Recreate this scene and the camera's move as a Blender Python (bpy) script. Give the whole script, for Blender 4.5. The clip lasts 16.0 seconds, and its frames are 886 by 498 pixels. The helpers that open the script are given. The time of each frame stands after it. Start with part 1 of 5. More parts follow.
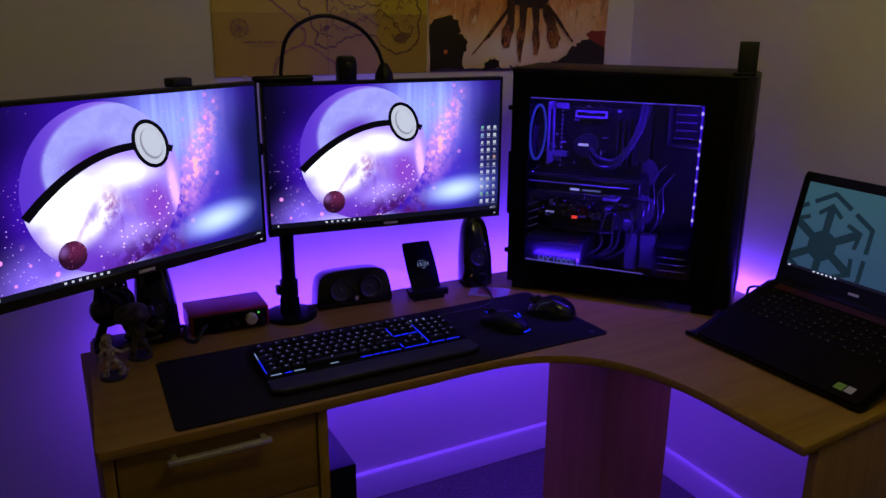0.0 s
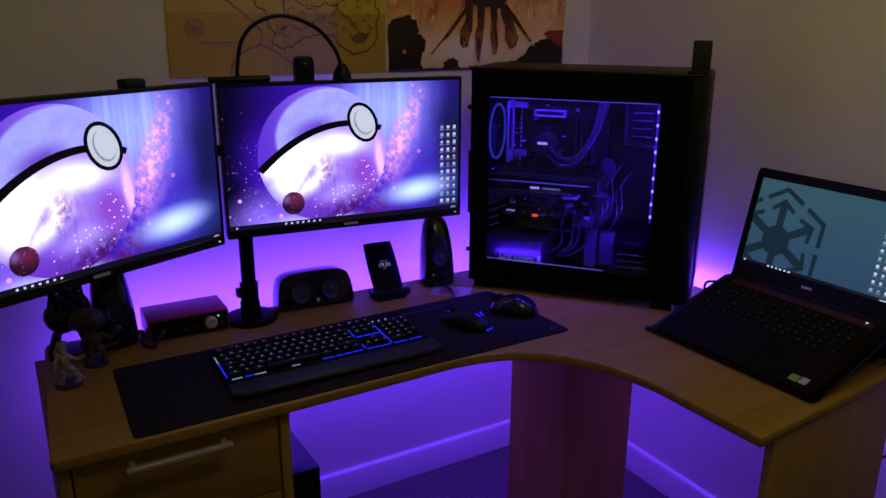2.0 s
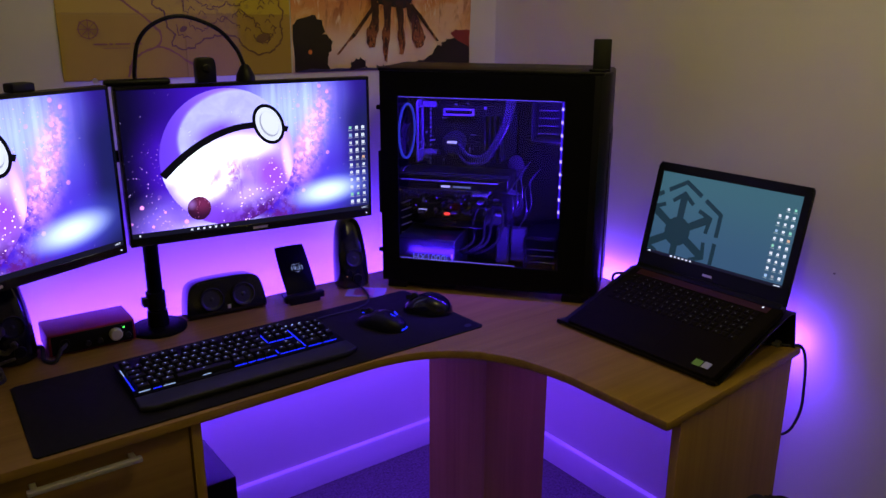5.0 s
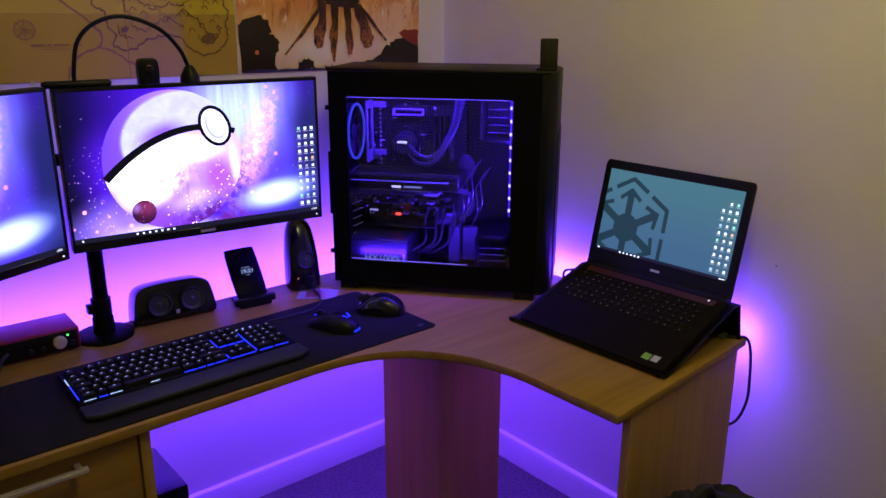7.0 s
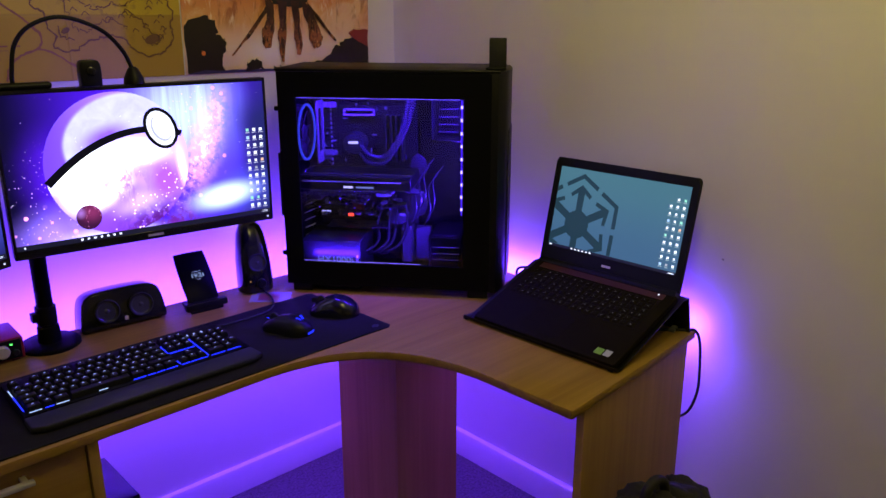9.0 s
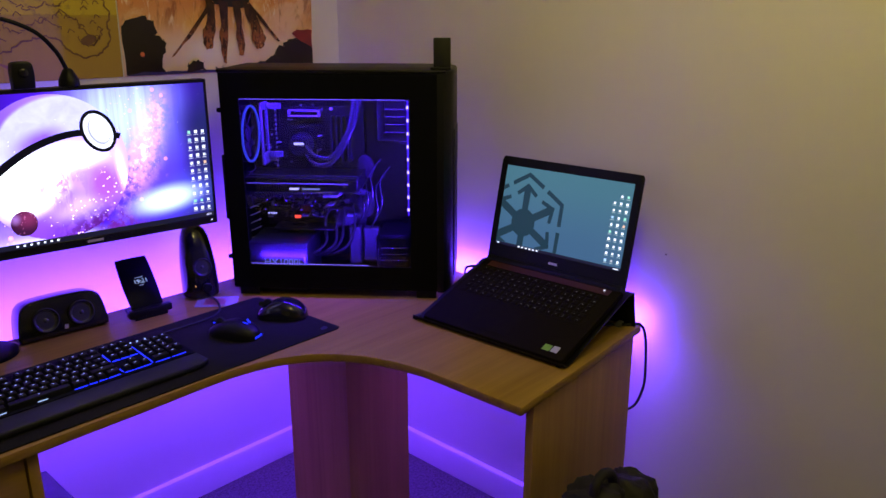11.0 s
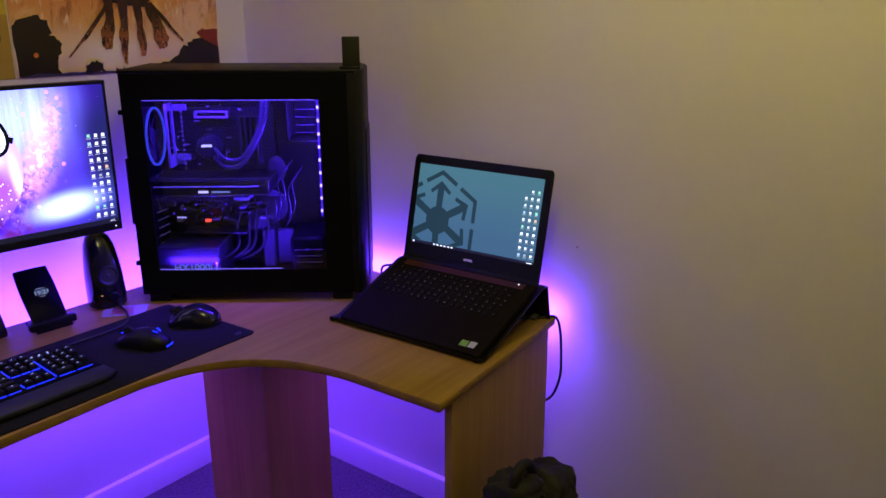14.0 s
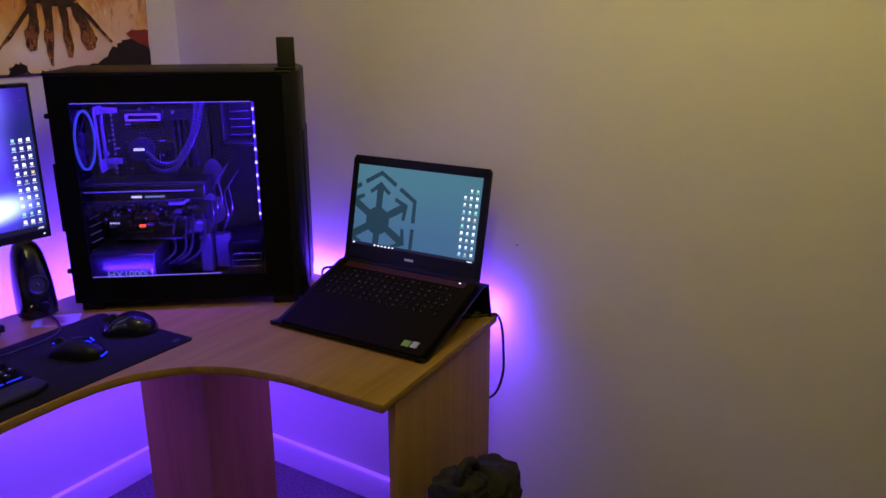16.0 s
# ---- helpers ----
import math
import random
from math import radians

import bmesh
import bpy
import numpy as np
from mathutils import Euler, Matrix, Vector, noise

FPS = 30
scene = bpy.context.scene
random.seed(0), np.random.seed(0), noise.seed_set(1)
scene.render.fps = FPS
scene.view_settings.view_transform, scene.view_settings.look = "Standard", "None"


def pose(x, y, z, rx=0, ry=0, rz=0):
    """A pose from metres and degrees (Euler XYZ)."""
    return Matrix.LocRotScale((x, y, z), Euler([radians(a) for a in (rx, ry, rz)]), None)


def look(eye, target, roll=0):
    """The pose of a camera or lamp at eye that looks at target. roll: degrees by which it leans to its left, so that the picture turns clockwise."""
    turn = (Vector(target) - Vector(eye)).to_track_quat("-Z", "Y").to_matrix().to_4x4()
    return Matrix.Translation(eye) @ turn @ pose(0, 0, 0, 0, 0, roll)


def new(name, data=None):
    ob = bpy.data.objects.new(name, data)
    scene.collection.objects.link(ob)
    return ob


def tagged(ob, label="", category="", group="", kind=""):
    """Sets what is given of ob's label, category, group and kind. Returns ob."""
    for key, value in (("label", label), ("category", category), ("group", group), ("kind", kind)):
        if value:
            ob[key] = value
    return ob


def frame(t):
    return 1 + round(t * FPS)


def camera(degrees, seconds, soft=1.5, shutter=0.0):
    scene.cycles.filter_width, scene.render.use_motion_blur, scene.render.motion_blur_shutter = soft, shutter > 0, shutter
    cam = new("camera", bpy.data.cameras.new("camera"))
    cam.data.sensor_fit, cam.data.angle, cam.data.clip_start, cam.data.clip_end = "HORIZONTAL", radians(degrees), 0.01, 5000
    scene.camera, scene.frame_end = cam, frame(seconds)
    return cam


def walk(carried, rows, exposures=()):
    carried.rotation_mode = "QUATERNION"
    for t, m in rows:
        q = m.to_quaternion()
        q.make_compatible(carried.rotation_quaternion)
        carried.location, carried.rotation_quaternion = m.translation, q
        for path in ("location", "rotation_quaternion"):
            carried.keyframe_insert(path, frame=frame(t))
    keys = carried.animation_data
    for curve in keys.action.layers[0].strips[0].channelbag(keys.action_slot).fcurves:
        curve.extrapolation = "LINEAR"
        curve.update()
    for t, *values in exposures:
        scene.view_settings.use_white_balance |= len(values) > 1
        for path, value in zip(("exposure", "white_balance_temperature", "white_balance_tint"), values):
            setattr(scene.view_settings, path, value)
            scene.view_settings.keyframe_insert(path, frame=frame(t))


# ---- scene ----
cam = camera(58.83, 16.0)
EYE = 1.4046
PATH = [  # seconds, x, y, yaw, pitch, roll
    (0.0, -1.6460, -1.9081, -27.69, -17.05, -0.32),
    (0.5, -1.6444, -1.9090, -28.43, -17.04, -0.31),
    (1.0, -1.6430, -1.9100, -29.10, -17.04, -0.30),
    (1.5, -1.6414, -1.9110, -29.83, -17.05, -0.29),
    (2.0, -1.6401, -1.9118, -30.43, -17.05, -0.27),
    (2.5, -1.6389, -1.9126, -31.01, -17.05, -0.24),
    (3.0, -1.6366, -1.9142, -32.07, -17.04, -0.23),
    (3.5, -1.6340, -1.9161, -33.35, -17.03, -0.20),
    (4.0, -1.6315, -1.9180, -34.57, -17.03, -0.19),
    (6.5, -1.6225, -1.9255, -39.17, -17.04, -0.16),
    (7.0, -1.6209, -1.9270, -40.01, -17.04, -0.14),
    (7.5, -1.6194, -1.9283, -40.80, -17.04, -0.10),
    (8.0, -1.6171, -1.9306, -42.08, -17.05, -0.07),
    (8.5, -1.6159, -1.9318, -42.73, -17.05, -0.04),
    (9.0, -1.6148, -1.9330, -43.34, -17.06, -0.01),
    (11.5, -1.6073, -1.9415, -47.77, -17.07, 0.02),
    (12.0, -1.6061, -1.9430, -48.53, -17.10, 0.03),
    (12.5, -1.6041, -1.9456, -49.85, -17.14, 0.04),
    (13.0, -1.6027, -1.9474, -50.73, -17.15, 0.05),
    (13.5, -1.6010, -1.9498, -51.86, -17.15, 0.06),
    (14.0, -1.5994, -1.9522, -52.99, -17.16, 0.07),
    (14.5, -1.5978, -1.9546, -54.11, -17.16, 0.08),
    (15.0, -1.5965, -1.9566, -55.03, -17.17, 0.09),
    (15.5, -1.5951, -1.9589, -56.11, -17.17, 0.10),
    (16.0, -1.5937, -1.9613, -57.18, -17.16, 0.12)]
EXPOSURES = [(0.0, -1.2), (2.0, -1.12), (4.0, -0.9), (6.5, -0.08), (7.5, 0.0), (16.0, 0.0)]
walk(cam, [(t, pose(x, y, EYE, 90 + p, r, a)) for t, x, y, a, p, r in PATH], EXPOSURES)

# ---- light ----
PURPLE = (0.111, 0.030, 1.0)
world = bpy.data.worlds.new("night")
world.use_nodes = True
world.node_tree.nodes["Background"].inputs[0].default_value = (0.004, 0.004, 0.006, 1)
scene.world = world


def area_lamp(name, eye, target, sx, sy, watts, colour):
    data = bpy.data.lights.new(name, "AREA")
    data.shape, data.size, data.size_y, data.energy, data.color = "RECTANGLE", sx, sy, watts, colour
    ob = new(name, data)
    ob.matrix_world = look(eye, target)
    return ob


# LED tape along the back edge of the desk, facing the walls
LED_W = 14.5
area_lamp("led_light_back", (-0.84, -0.138, 0.692), (-0.84, 0.2, 0.70), 1.26, 0.012, LED_W * 0.88, PURPLE)
area_lamp("led_light_side", (-0.047, -0.68, 0.692), (0.2, -0.68, 0.72), 0.86, 0.012, LED_W * 0.60, PURPLE)
area_lamp("led_light_back_low", (-0.84, -0.150, 0.679), (-0.84, -0.06, 0.3), 1.26, 0.012, LED_W, PURPLE)
area_lamp("led_light_side_low", (-0.066, -0.68, 0.679), (-0.02, -0.68, 0.3), 0.86, 0.012, LED_W * 0.62, PURPLE)
# the room's dim warm ceiling lamp, out of view
bulb = bpy.data.lights.new("room_light", "POINT")
bulb.energy, bulb.color, bulb.shadow_soft_size = 12.6, (1.0, 0.85, 0.24), 0.10
new("room_light", bulb).location = (-0.85, -1.45, 2.26)
# an added warm fill spot, with no known fitting, that brightens the side wall
beam = bpy.data.lights.new("wall_fill_spot", "SPOT")
beam.energy, beam.color, beam.shadow_soft_size, beam.spot_size, beam.spot_blend = 13.5, (1.0, 0.86, 0.21), 0.06, radians(130), 1.0
new("wall_fill_spot", beam).matrix_world = look((-0.95, -2.00, 2.30), (0.0, -1.25, 1.80))
# LED tape inside the computer case
CASE = pose(-0.588, -0.261, 0.702, 0, 0, math.degrees(math.atan2(-0.402, 0.324)))
CASE_BLUE = (0.065, 0.012, 1.0)
area_lamp("case_led_front", (0, 0, 0), (0, 0, -1), 0.27, 0.012, 10.5, CASE_BLUE).matrix_world = CASE @ pose(0.452, 0.030, 0.36, 0, 90, -28)
area_lamp("case_led_bottom", (0, 0, 0), (0, 0, -1), 0.30, 0.010, 2.6, CASE_BLUE).matrix_world = CASE @ pose(0.21, 0.016, 0.092, 180 - 50, 0, 0)
area_lamp("case_led_top", (0, 0, 0), (0, 0, -1), 0.40, 0.012, 9.0, CASE_BLUE).matrix_world = CASE @ pose(0.25, 0.030, 0.530, 24)


# ---- node helpers ----
class Nodes:
    def __init__(self, name):
        self.mat = bpy.data.materials.new(name)
        self.mat.use_nodes = True
        self.t = self.mat.node_tree
        self.t.nodes.clear()
        self.out = self.t.nodes.new("ShaderNodeOutputMaterial")

    def put(self, socket, v):
        if isinstance(v, bpy.types.NodeSocket):
            self.t.links.new(v, socket)
        elif isinstance(v, (tuple, list)) and len(v) == 3 and len(socket.default_value) == 4:
            socket.default_value = (*v, 1)
        else:
            socket.default_value = v

    def coord(self, kind="Object"):
        return self.t.nodes.new("ShaderNodeTexCoord").outputs[kind]

    def xyz(self, v):
        n = self.t.nodes.new("ShaderNodeSeparateXYZ")
        self.put(n.inputs[0], v)
        return n.outputs[0], n.outputs[1], n.outputs[2]

    def vec(self, x, y, z):
        n = self.t.nodes.new("ShaderNodeCombineXYZ")
        for s, v in zip(n.inputs, (x, y, z)):
            self.put(s, v)
        return n.outputs[0]

    def m(self, op, a, b=0.0, c=0.0, clamp=False):
        n = self.t.nodes.new("ShaderNodeMath")
        n.operation, n.use_clamp = op, clamp
        for s, v in zip(n.inputs, (a, b, c)):
            self.put(s, v)
        return n.outputs[0]

    def scale(self, v, s):
        n = self.t.nodes.new("ShaderNodeVectorMath")
        n.operation = "MULTIPLY"
        self.put(n.inputs[0], v)
        n.inputs[1].default_value = s
        return n.outputs[0]

    def noise(self, v, scale, detail=4.0, rough=0.55, distort=0.0):
        n = self.t.nodes.new("ShaderNodeTexNoise")
        self.put(n.inputs["Vector"], v)
        n.inputs["Scale"].default_value, n.inputs["Detail"].default_value = scale, detail
        n.inputs["Roughness"].default_value, n.inputs["Distortion"].default_value = rough, distort
        return n.outputs["Fac"]

    def voro(self, v, scale, feature="F1", rand=1.0):
        n = self.t.nodes.new("ShaderNodeTexVoronoi")
        n.feature = feature
        self.put(n.inputs["Vector"], v)
        n.inputs["Scale"].default_value, n.inputs["Randomness"].default_value = scale, rand
        return n.outputs["Distance"], n.outputs["Color"] if feature == "F1" else None

    def ramp(self, v, stops):
        n = self.t.nodes.new("ShaderNodeValToRGB")
        self.put(n.inputs[0], v)
        e = n.color_ramp.elements
        while len(e) < len(stops):
            e.new(0.5)
        for k, (p, c) in zip(e, stops):
            k.position, k.color = p, (*c, 1) if isinstance(c, tuple) else (c, c, c, 1)
        return n.outputs[0]

    def step(self, v, a, b):
        n = self.t.nodes.new("ShaderNodeMapRange")
        n.interpolation_type = "SMOOTHSTEP"
        self.put(n.inputs[0], v)
        n.inputs[1].default_value, n.inputs[2].default_value = a, b
        return n.outputs[0]

    def mix(self, f, a, b, blend="MIX"):
        n = self.t.nodes.new("ShaderNodeMix")
        n.data_type, n.blend_type = "RGBA", blend
        self.put(n.inputs[0], f)
        self.put(n.inputs[6], a)
        self.put(n.inputs[7], b)
        return n.outputs[2]

    def gamma(self, v, g):
        n = self.t.nodes.new("ShaderNodeGamma")
        self.put(n.inputs[0], v)
        n.inputs[1].default_value = g
        return n.outputs[0]

    def spot(self, x, y, cx, cy, rx, ry, turn=0.0):
        """1 in the middle of a soft ellipse, 0 from its edge outwards."""
        c, s = math.cos(turn), math.sin(turn)
        dx, dy = self.m("SUBTRACT", x, cx), self.m("SUBTRACT", y, cy)
        a = self.m("ADD", self.m("MULTIPLY", dx, c / rx), self.m("MULTIPLY", dy, s / rx))
        b = self.m("ADD", self.m("MULTIPLY", dx, -s / ry), self.m("MULTIPLY", dy, c / ry))
        d = self.m("SQRT", self.m("ADD", self.m("MULTIPLY", a, a), self.m("MULTIPLY", b, b)))
        return self.step(d, 1.0, 0.0)

    def bump(self, h, dist, strength=0.5):
        n = self.t.nodes.new("ShaderNodeBump")
        self.put(n.inputs["Height"], h)
        n.inputs["Distance"].default_value, n.inputs["Strength"].default_value = dist, strength
        return n.outputs[0]

    def surface(self, colour, rough=0.5, metal=0.0, normal=None, spec=0.5, glow=None, power=0.0, coat=0.0):
        b = self.t.nodes.new("ShaderNodeBsdfPrincipled")
        self.put(b.inputs["Base Color"], colour)
        self.put(b.inputs["Roughness"], rough)
        self.put(b.inputs["Metallic"], metal)
        self.put(b.inputs["Specular IOR Level"], spec)
        self.put(b.inputs["Coat Weight"], coat)
        if normal:
            self.put(b.inputs["Normal"], normal)
        if glow is not None:
            self.put(b.inputs["Emission Color"], glow)
            self.put(b.inputs["Emission Strength"], power)
        self.t.links.new(b.outputs[0], self.out.inputs[0])
        return self.mat


def plain(name, colour, rough=0.5, metal=0.0, grain=300.0, depth=0.0002, vary=0.25, spec=0.5):
    """A surface with fine grain, faint blotches and smudged gloss."""
    n = Nodes(name)
    v = n.coord()
    g, big = n.noise(v, grain, 3), n.noise(v, grain / 25, 4)
    dark = tuple(c * (1 - vary) for c in colour)
    light = tuple(min(1, c * (1 + vary)) for c in colour)
    col = n.mix(n.m("ADD", n.m("MULTIPLY", g, 0.4), n.m("MULTIPLY", big, 0.6)), dark, light)
    r = n.m("ADD", rough - 0.08, n.m("MULTIPLY", big, 0.16))
    return n.surface(col, r, metal, n.bump(g, depth, 0.6), spec)


def glow(name, colour, power):
    n = Nodes(name)
    return n.surface((0.01, 0.01, 0.01), 0.3, spec=0.2, glow=colour, power=power)


# ---- materials ----
def wall_material():
    n = Nodes("wall_paint")
    v = n.coord("Object")
    fine, mid, big = n.noise(v, 260, 3), n.noise(v, 18, 4), n.noise(v, 1.3, 3)
    col = n.mix(big, (0.70, 0.66, 0.585), (0.77, 0.73, 0.65))
    col = n.mix(n.m("MULTIPLY", n.step(mid, 0.55, 0.8), 0.12), col, (0.62, 0.58, 0.5))
    h = n.m("ADD", n.m("MULTIPLY", fine, 0.5), mid)
    return n.surface(col, 0.62, normal=n.bump(h, 0.0012, 0.35), spec=0.35)


def wood_material(name, along, tone=1.0):
    """Beech laminate; along: the axis of the grain."""
    n = Nodes(name)
    v = n.coord("Object")
    s = [22.0, 22.0, 22.0]
    s["xyz".index(along)] = 1.1
    s2 = [90.0, 90.0, 90.0]
    s2["xyz".index(along)] = 2.5
    g1 = n.noise(n.scale(v, s), 1.0, 5, 0.6, 0.6)
    g2 = n.noise(n.scale(v, s2), 1.0, 4, 0.6)
    big = n.noise(v, 3.0, 3)
    f = n.m("ADD", n.m("MULTIPLY", g1, 0.65), n.m("MULTIPLY", g2, 0.35))
    col = n.ramp(f, [(0.30, (0.25 * tone, 0.140 * tone, 0.029 * tone)), (0.48, (0.32 * tone, 0.195 * tone, 0.040 * tone)), (0.70, (0.40 * tone, 0.240 * tone, 0.056 * tone))])
    col = n.mix(n.m("MULTIPLY", big, 0.22), col, (0.24 * tone, 0.12 * tone, 0.024 * tone))
    r = n.m("ADD", 0.40, n.m("MULTIPLY", big, 0.16))
    return n.surface(col, r, normal=n.bump(g2, 0.0002, 0.4), spec=0.10)


def carpet_material():
    n = Nodes("carpet")
    v = n.coord("Object")
    a, b = n.noise(v, 130, 5, 0.75), n.noise(v, 16, 5, 0.7)
    col = n.mix(n.step(a, 0.3, 0.7), (0.065, 0.054, 0.050), (0.165, 0.140, 0.128))
    col = n.mix(n.m("MULTIPLY", n.step(b, 0.5, 0.75), 0.4), col, (0.17, 0.14, 0.13))
    return n.surface(col, 0.95, normal=n.bump(n.m("ADD", a, b), 0.006, 0.9), spec=0.1)


WALL = wall_material()
# one laminate; beech_x is a darkened copy, against too much light on the top
WOOD_X, WOOD_Y, WOOD_Z = wood_material("beech_x", "x", 0.86), wood_material("beech_y", "y"), wood_material("beech_z", "z")
CARPET = carpet_material()
CEILING = plain("ceiling_paint", (0.78, 0.76, 0.72), 0.8, grain=200, depth=0.0006, vary=0.05)
GLOSS_WHITE = plain("skirting_gloss", (0.74, 0.71, 0.66), 0.34, grain=60, depth=0.0003, vary=0.06)
BLACK_PLASTIC = plain("black_plastic", (0.006, 0.006, 0.006), 0.42, grain=900, depth=0.0001, spec=0.2)
BLACK_GLOSS = plain("glossy_black_plastic", (0.008, 0.008, 0.009), 0.16, grain=200, depth=0.00003)
BLACK_STEEL = plain("black_painted_steel", (0.003, 0.003, 0.003), 0.55, grain=700, depth=0.00006, spec=0.08)
DARK_GREY = plain("dark_grey_plastic", (0.014, 0.014, 0.016), 0.55, grain=700, depth=0.0001, spec=0.3)
GREY_CONE = plain("speaker_cone", (0.028, 0.028, 0.027), 0.38, grain=500, depth=0.0001)
CLOTH = plain("black_cloth_mat", (0.0075, 0.0066, 0.0042), 0.85, grain=1400, depth=0.0003, spec=0.2)
RUBBER = plain("black_rubber", (0.010, 0.010, 0.010), 0.7, grain=500, depth=0.0001)
STEEL = plain("brushed_steel", (0.82, 0.78, 0.66), 0.42, 0.7, grain=400, depth=0.0001)
RED_METAL = plain("red_anodised_metal", (0.30, 0.022, 0.030), 0.38, 0.4, grain=600, depth=0.0001)
BAG_CLOTH = plain("black_nylon", (0.013, 0.012, 0.012), 0.7, grain=800, depth=0.0006, spec=0.3)


# ---- mesh helpers ----
def bm_box(bm, x0, x1, y0, y1, z0, z1, bevel=0.0, seg=2, m=None):
    g = bmesh.ops.create_cube(bm, size=1.0)["verts"]
    bmesh.ops.transform(bm, verts=g, matrix=Matrix.Translation(((x0 + x1) / 2, (y0 + y1) / 2, (z0 + z1) / 2)) @ Matrix.Diagonal((x1 - x0, y1 - y0, z1 - z0, 1)))
    if bevel:
        edges = list({e for v in g for e in v.link_edges})
        r = bmesh.ops.bevel(bm, geom=edges, offset=bevel, segments=seg, affect="EDGES", profile=0.5)
        g = list({v for f in r["faces"] for v in f.verts} | {v for v in g if v.is_valid})
    if m:
        bmesh.ops.transform(bm, verts=[v for v in g if v.is_valid], matrix=m)


def box(x0, x1, y0, y1, z0, z1, bevel=0.0, seg=2, m=None):
    bm = bmesh.new()
    bm_box(bm, x0, x1, y0, y1, z0, z1, bevel, seg, m)
    return bm


def bm_cyl(bm, p, q, r0, r1=None, n=24):
    p, q = Vector(p), Vector(q)
    m = Matrix.Translation((p + q) / 2) @ (q - p).to_track_quat("Z", "Y").to_matrix().to_4x4()
    bmesh.ops.create_cone(bm, cap_ends=True, segments=n, radius1=r0, radius2=r0 if r1 is None else r1, depth=(q - p).length, matrix=m)


def cyl(p, q, r0, r1=None, n=24):
    bm = bmesh.new()
    bm_cyl(bm, p, q, r0, r1, n)
    return bm


def prism(poly, z0, z1, bevel=0.0, m=None, seg=2):
    """A polygon in x and y, drawn up from z0 to z1."""
    bm = bmesh.new()
    f = bm.faces.new([bm.verts.new((x, y, z0)) for x, y in poly])
    f.normal_update()
    if f.normal.z > 0:
        f.normal_flip()
    top = bmesh.ops.extrude_face_region(bm, geom=[f])["geom"]
    bmesh.ops.translate(bm, verts=[v for v in top if isinstance(v, bmesh.types.BMVert)], vec=(0, 0, z1 - z0))
    if bevel:
        ring = [e for e in bm.edges if abs(e.verts[0].co.z - e.verts[1].co.z) < 1e-6]
        bmesh.ops.bevel(bm, geom=ring, offset=bevel, segments=seg, affect="EDGES", profile=0.5)
    bmesh.ops.recalc_face_normals(bm, faces=bm.faces)
    if m:
        bm.transform(m)
    return bm


def lathe(profile, n=28, m=None):
    """Turned round z; profile: (radius, height), from the bottom up."""
    bm = bmesh.new()
    rings = []
    for r, z in profile:
        rings.append([bm.verts.new((r * math.cos(2 * math.pi * k / n), r * math.sin(2 * math.pi * k / n), z)) for k in range(n)])
    for a, b in zip(rings, rings[1:]):
        for k in range(n):
            bm.faces.new((a[k], a[(k + 1) % n], b[(k + 1) % n], b[k]))
    if profile[0] != profile[-1]:
        bm.faces.new(rings[0][::-1])
        bm.faces.new(rings[-1])
    bmesh.ops.remove_doubles(bm, verts=bm.verts, dist=1e-6)
    bmesh.ops.recalc_face_normals(bm, faces=bm.faces)
    if m:
        bm.transform(m)
    return bm


def smooth_line(pts, n=8):
    """A Catmull-Rom line through the points."""
    p = [Vector(q) for q in pts]
    p = [2 * p[0] - p[1], *p, 2 * p[-1] - p[-2]]
    out = []
    for a, b, c, d in zip(p, p[1:], p[2:], p[3:]):
        for k in range(n):
            t = k / n
            out.append(0.5 * (2 * b + (c - a) * t + (2 * a - 5 * b + 4 * c - d) * t * t + (3 * b - a - 3 * c + d) * t ** 3))
    return out + [p[-2]]


def bm_tube(bm, pts, r, n=8, curved=True):
    line = smooth_line(pts) if curved else [Vector(q) for q in pts]
    up, rings = Vector((0.13, 0.29, 0.95)).normalized(), []
    for k, q in enumerate(line):
        d = (line[min(k + 1, len(line) - 1)] - line[max(k - 1, 0)]).normalized()
        s = d.cross(up).normalized()
        w = s.cross(d)
        up = w
        rings.append([bm.verts.new(q + r * (math.cos(2 * math.pi * i / n) * s + math.sin(2 * math.pi * i / n) * w)) for i in range(n)])
    for a, b in zip(rings, rings[1:]):
        for i in range(n):
            bm.faces.new((a[i], a[(i + 1) % n], b[(i + 1) % n], b[i]))
    bm.faces.new(rings[0][::-1])
    bm.faces.new(rings[-1])


def tube(pts, r, n=8, curved=True):
    bm = bmesh.new()
    bm_tube(bm, pts, r, n, curved)
    bmesh.ops.recalc_face_normals(bm, faces=bm.faces)
    return bm


def mesh_of(name, bm, material, smooth=True):
    me = bpy.data.meshes.new(name)
    bm.to_mesh(me)
    bm.free()
    me.materials.append(material)
    if smooth:
        me.polygons.foreach_set("use_smooth", [True] * len(me.polygons))
        me.set_sharp_from_angle(angle=radians(38))
    return me


def part(name, bm, material, parent=None, label="", m=None):
    ob = new(name, bm if isinstance(bm, bpy.types.Mesh) else mesh_of(name, bm, material))
    ob.parent = parent
    if m is not None:
        ob.matrix_basis = m
    if label:
        ob["label"] = label
    return ob


def thing(name, label, category, m, group="", kind=""):
    ob = new(name)
    ob.empty_display_size = 0.05
    ob.matrix_basis = m
    return tagged(ob, label, category, group, kind)


def single(name, bm, material, label, category, m=None, group="", kind=""):
    return tagged(part(name, bm, material, None, "", m), label, category, group, kind)


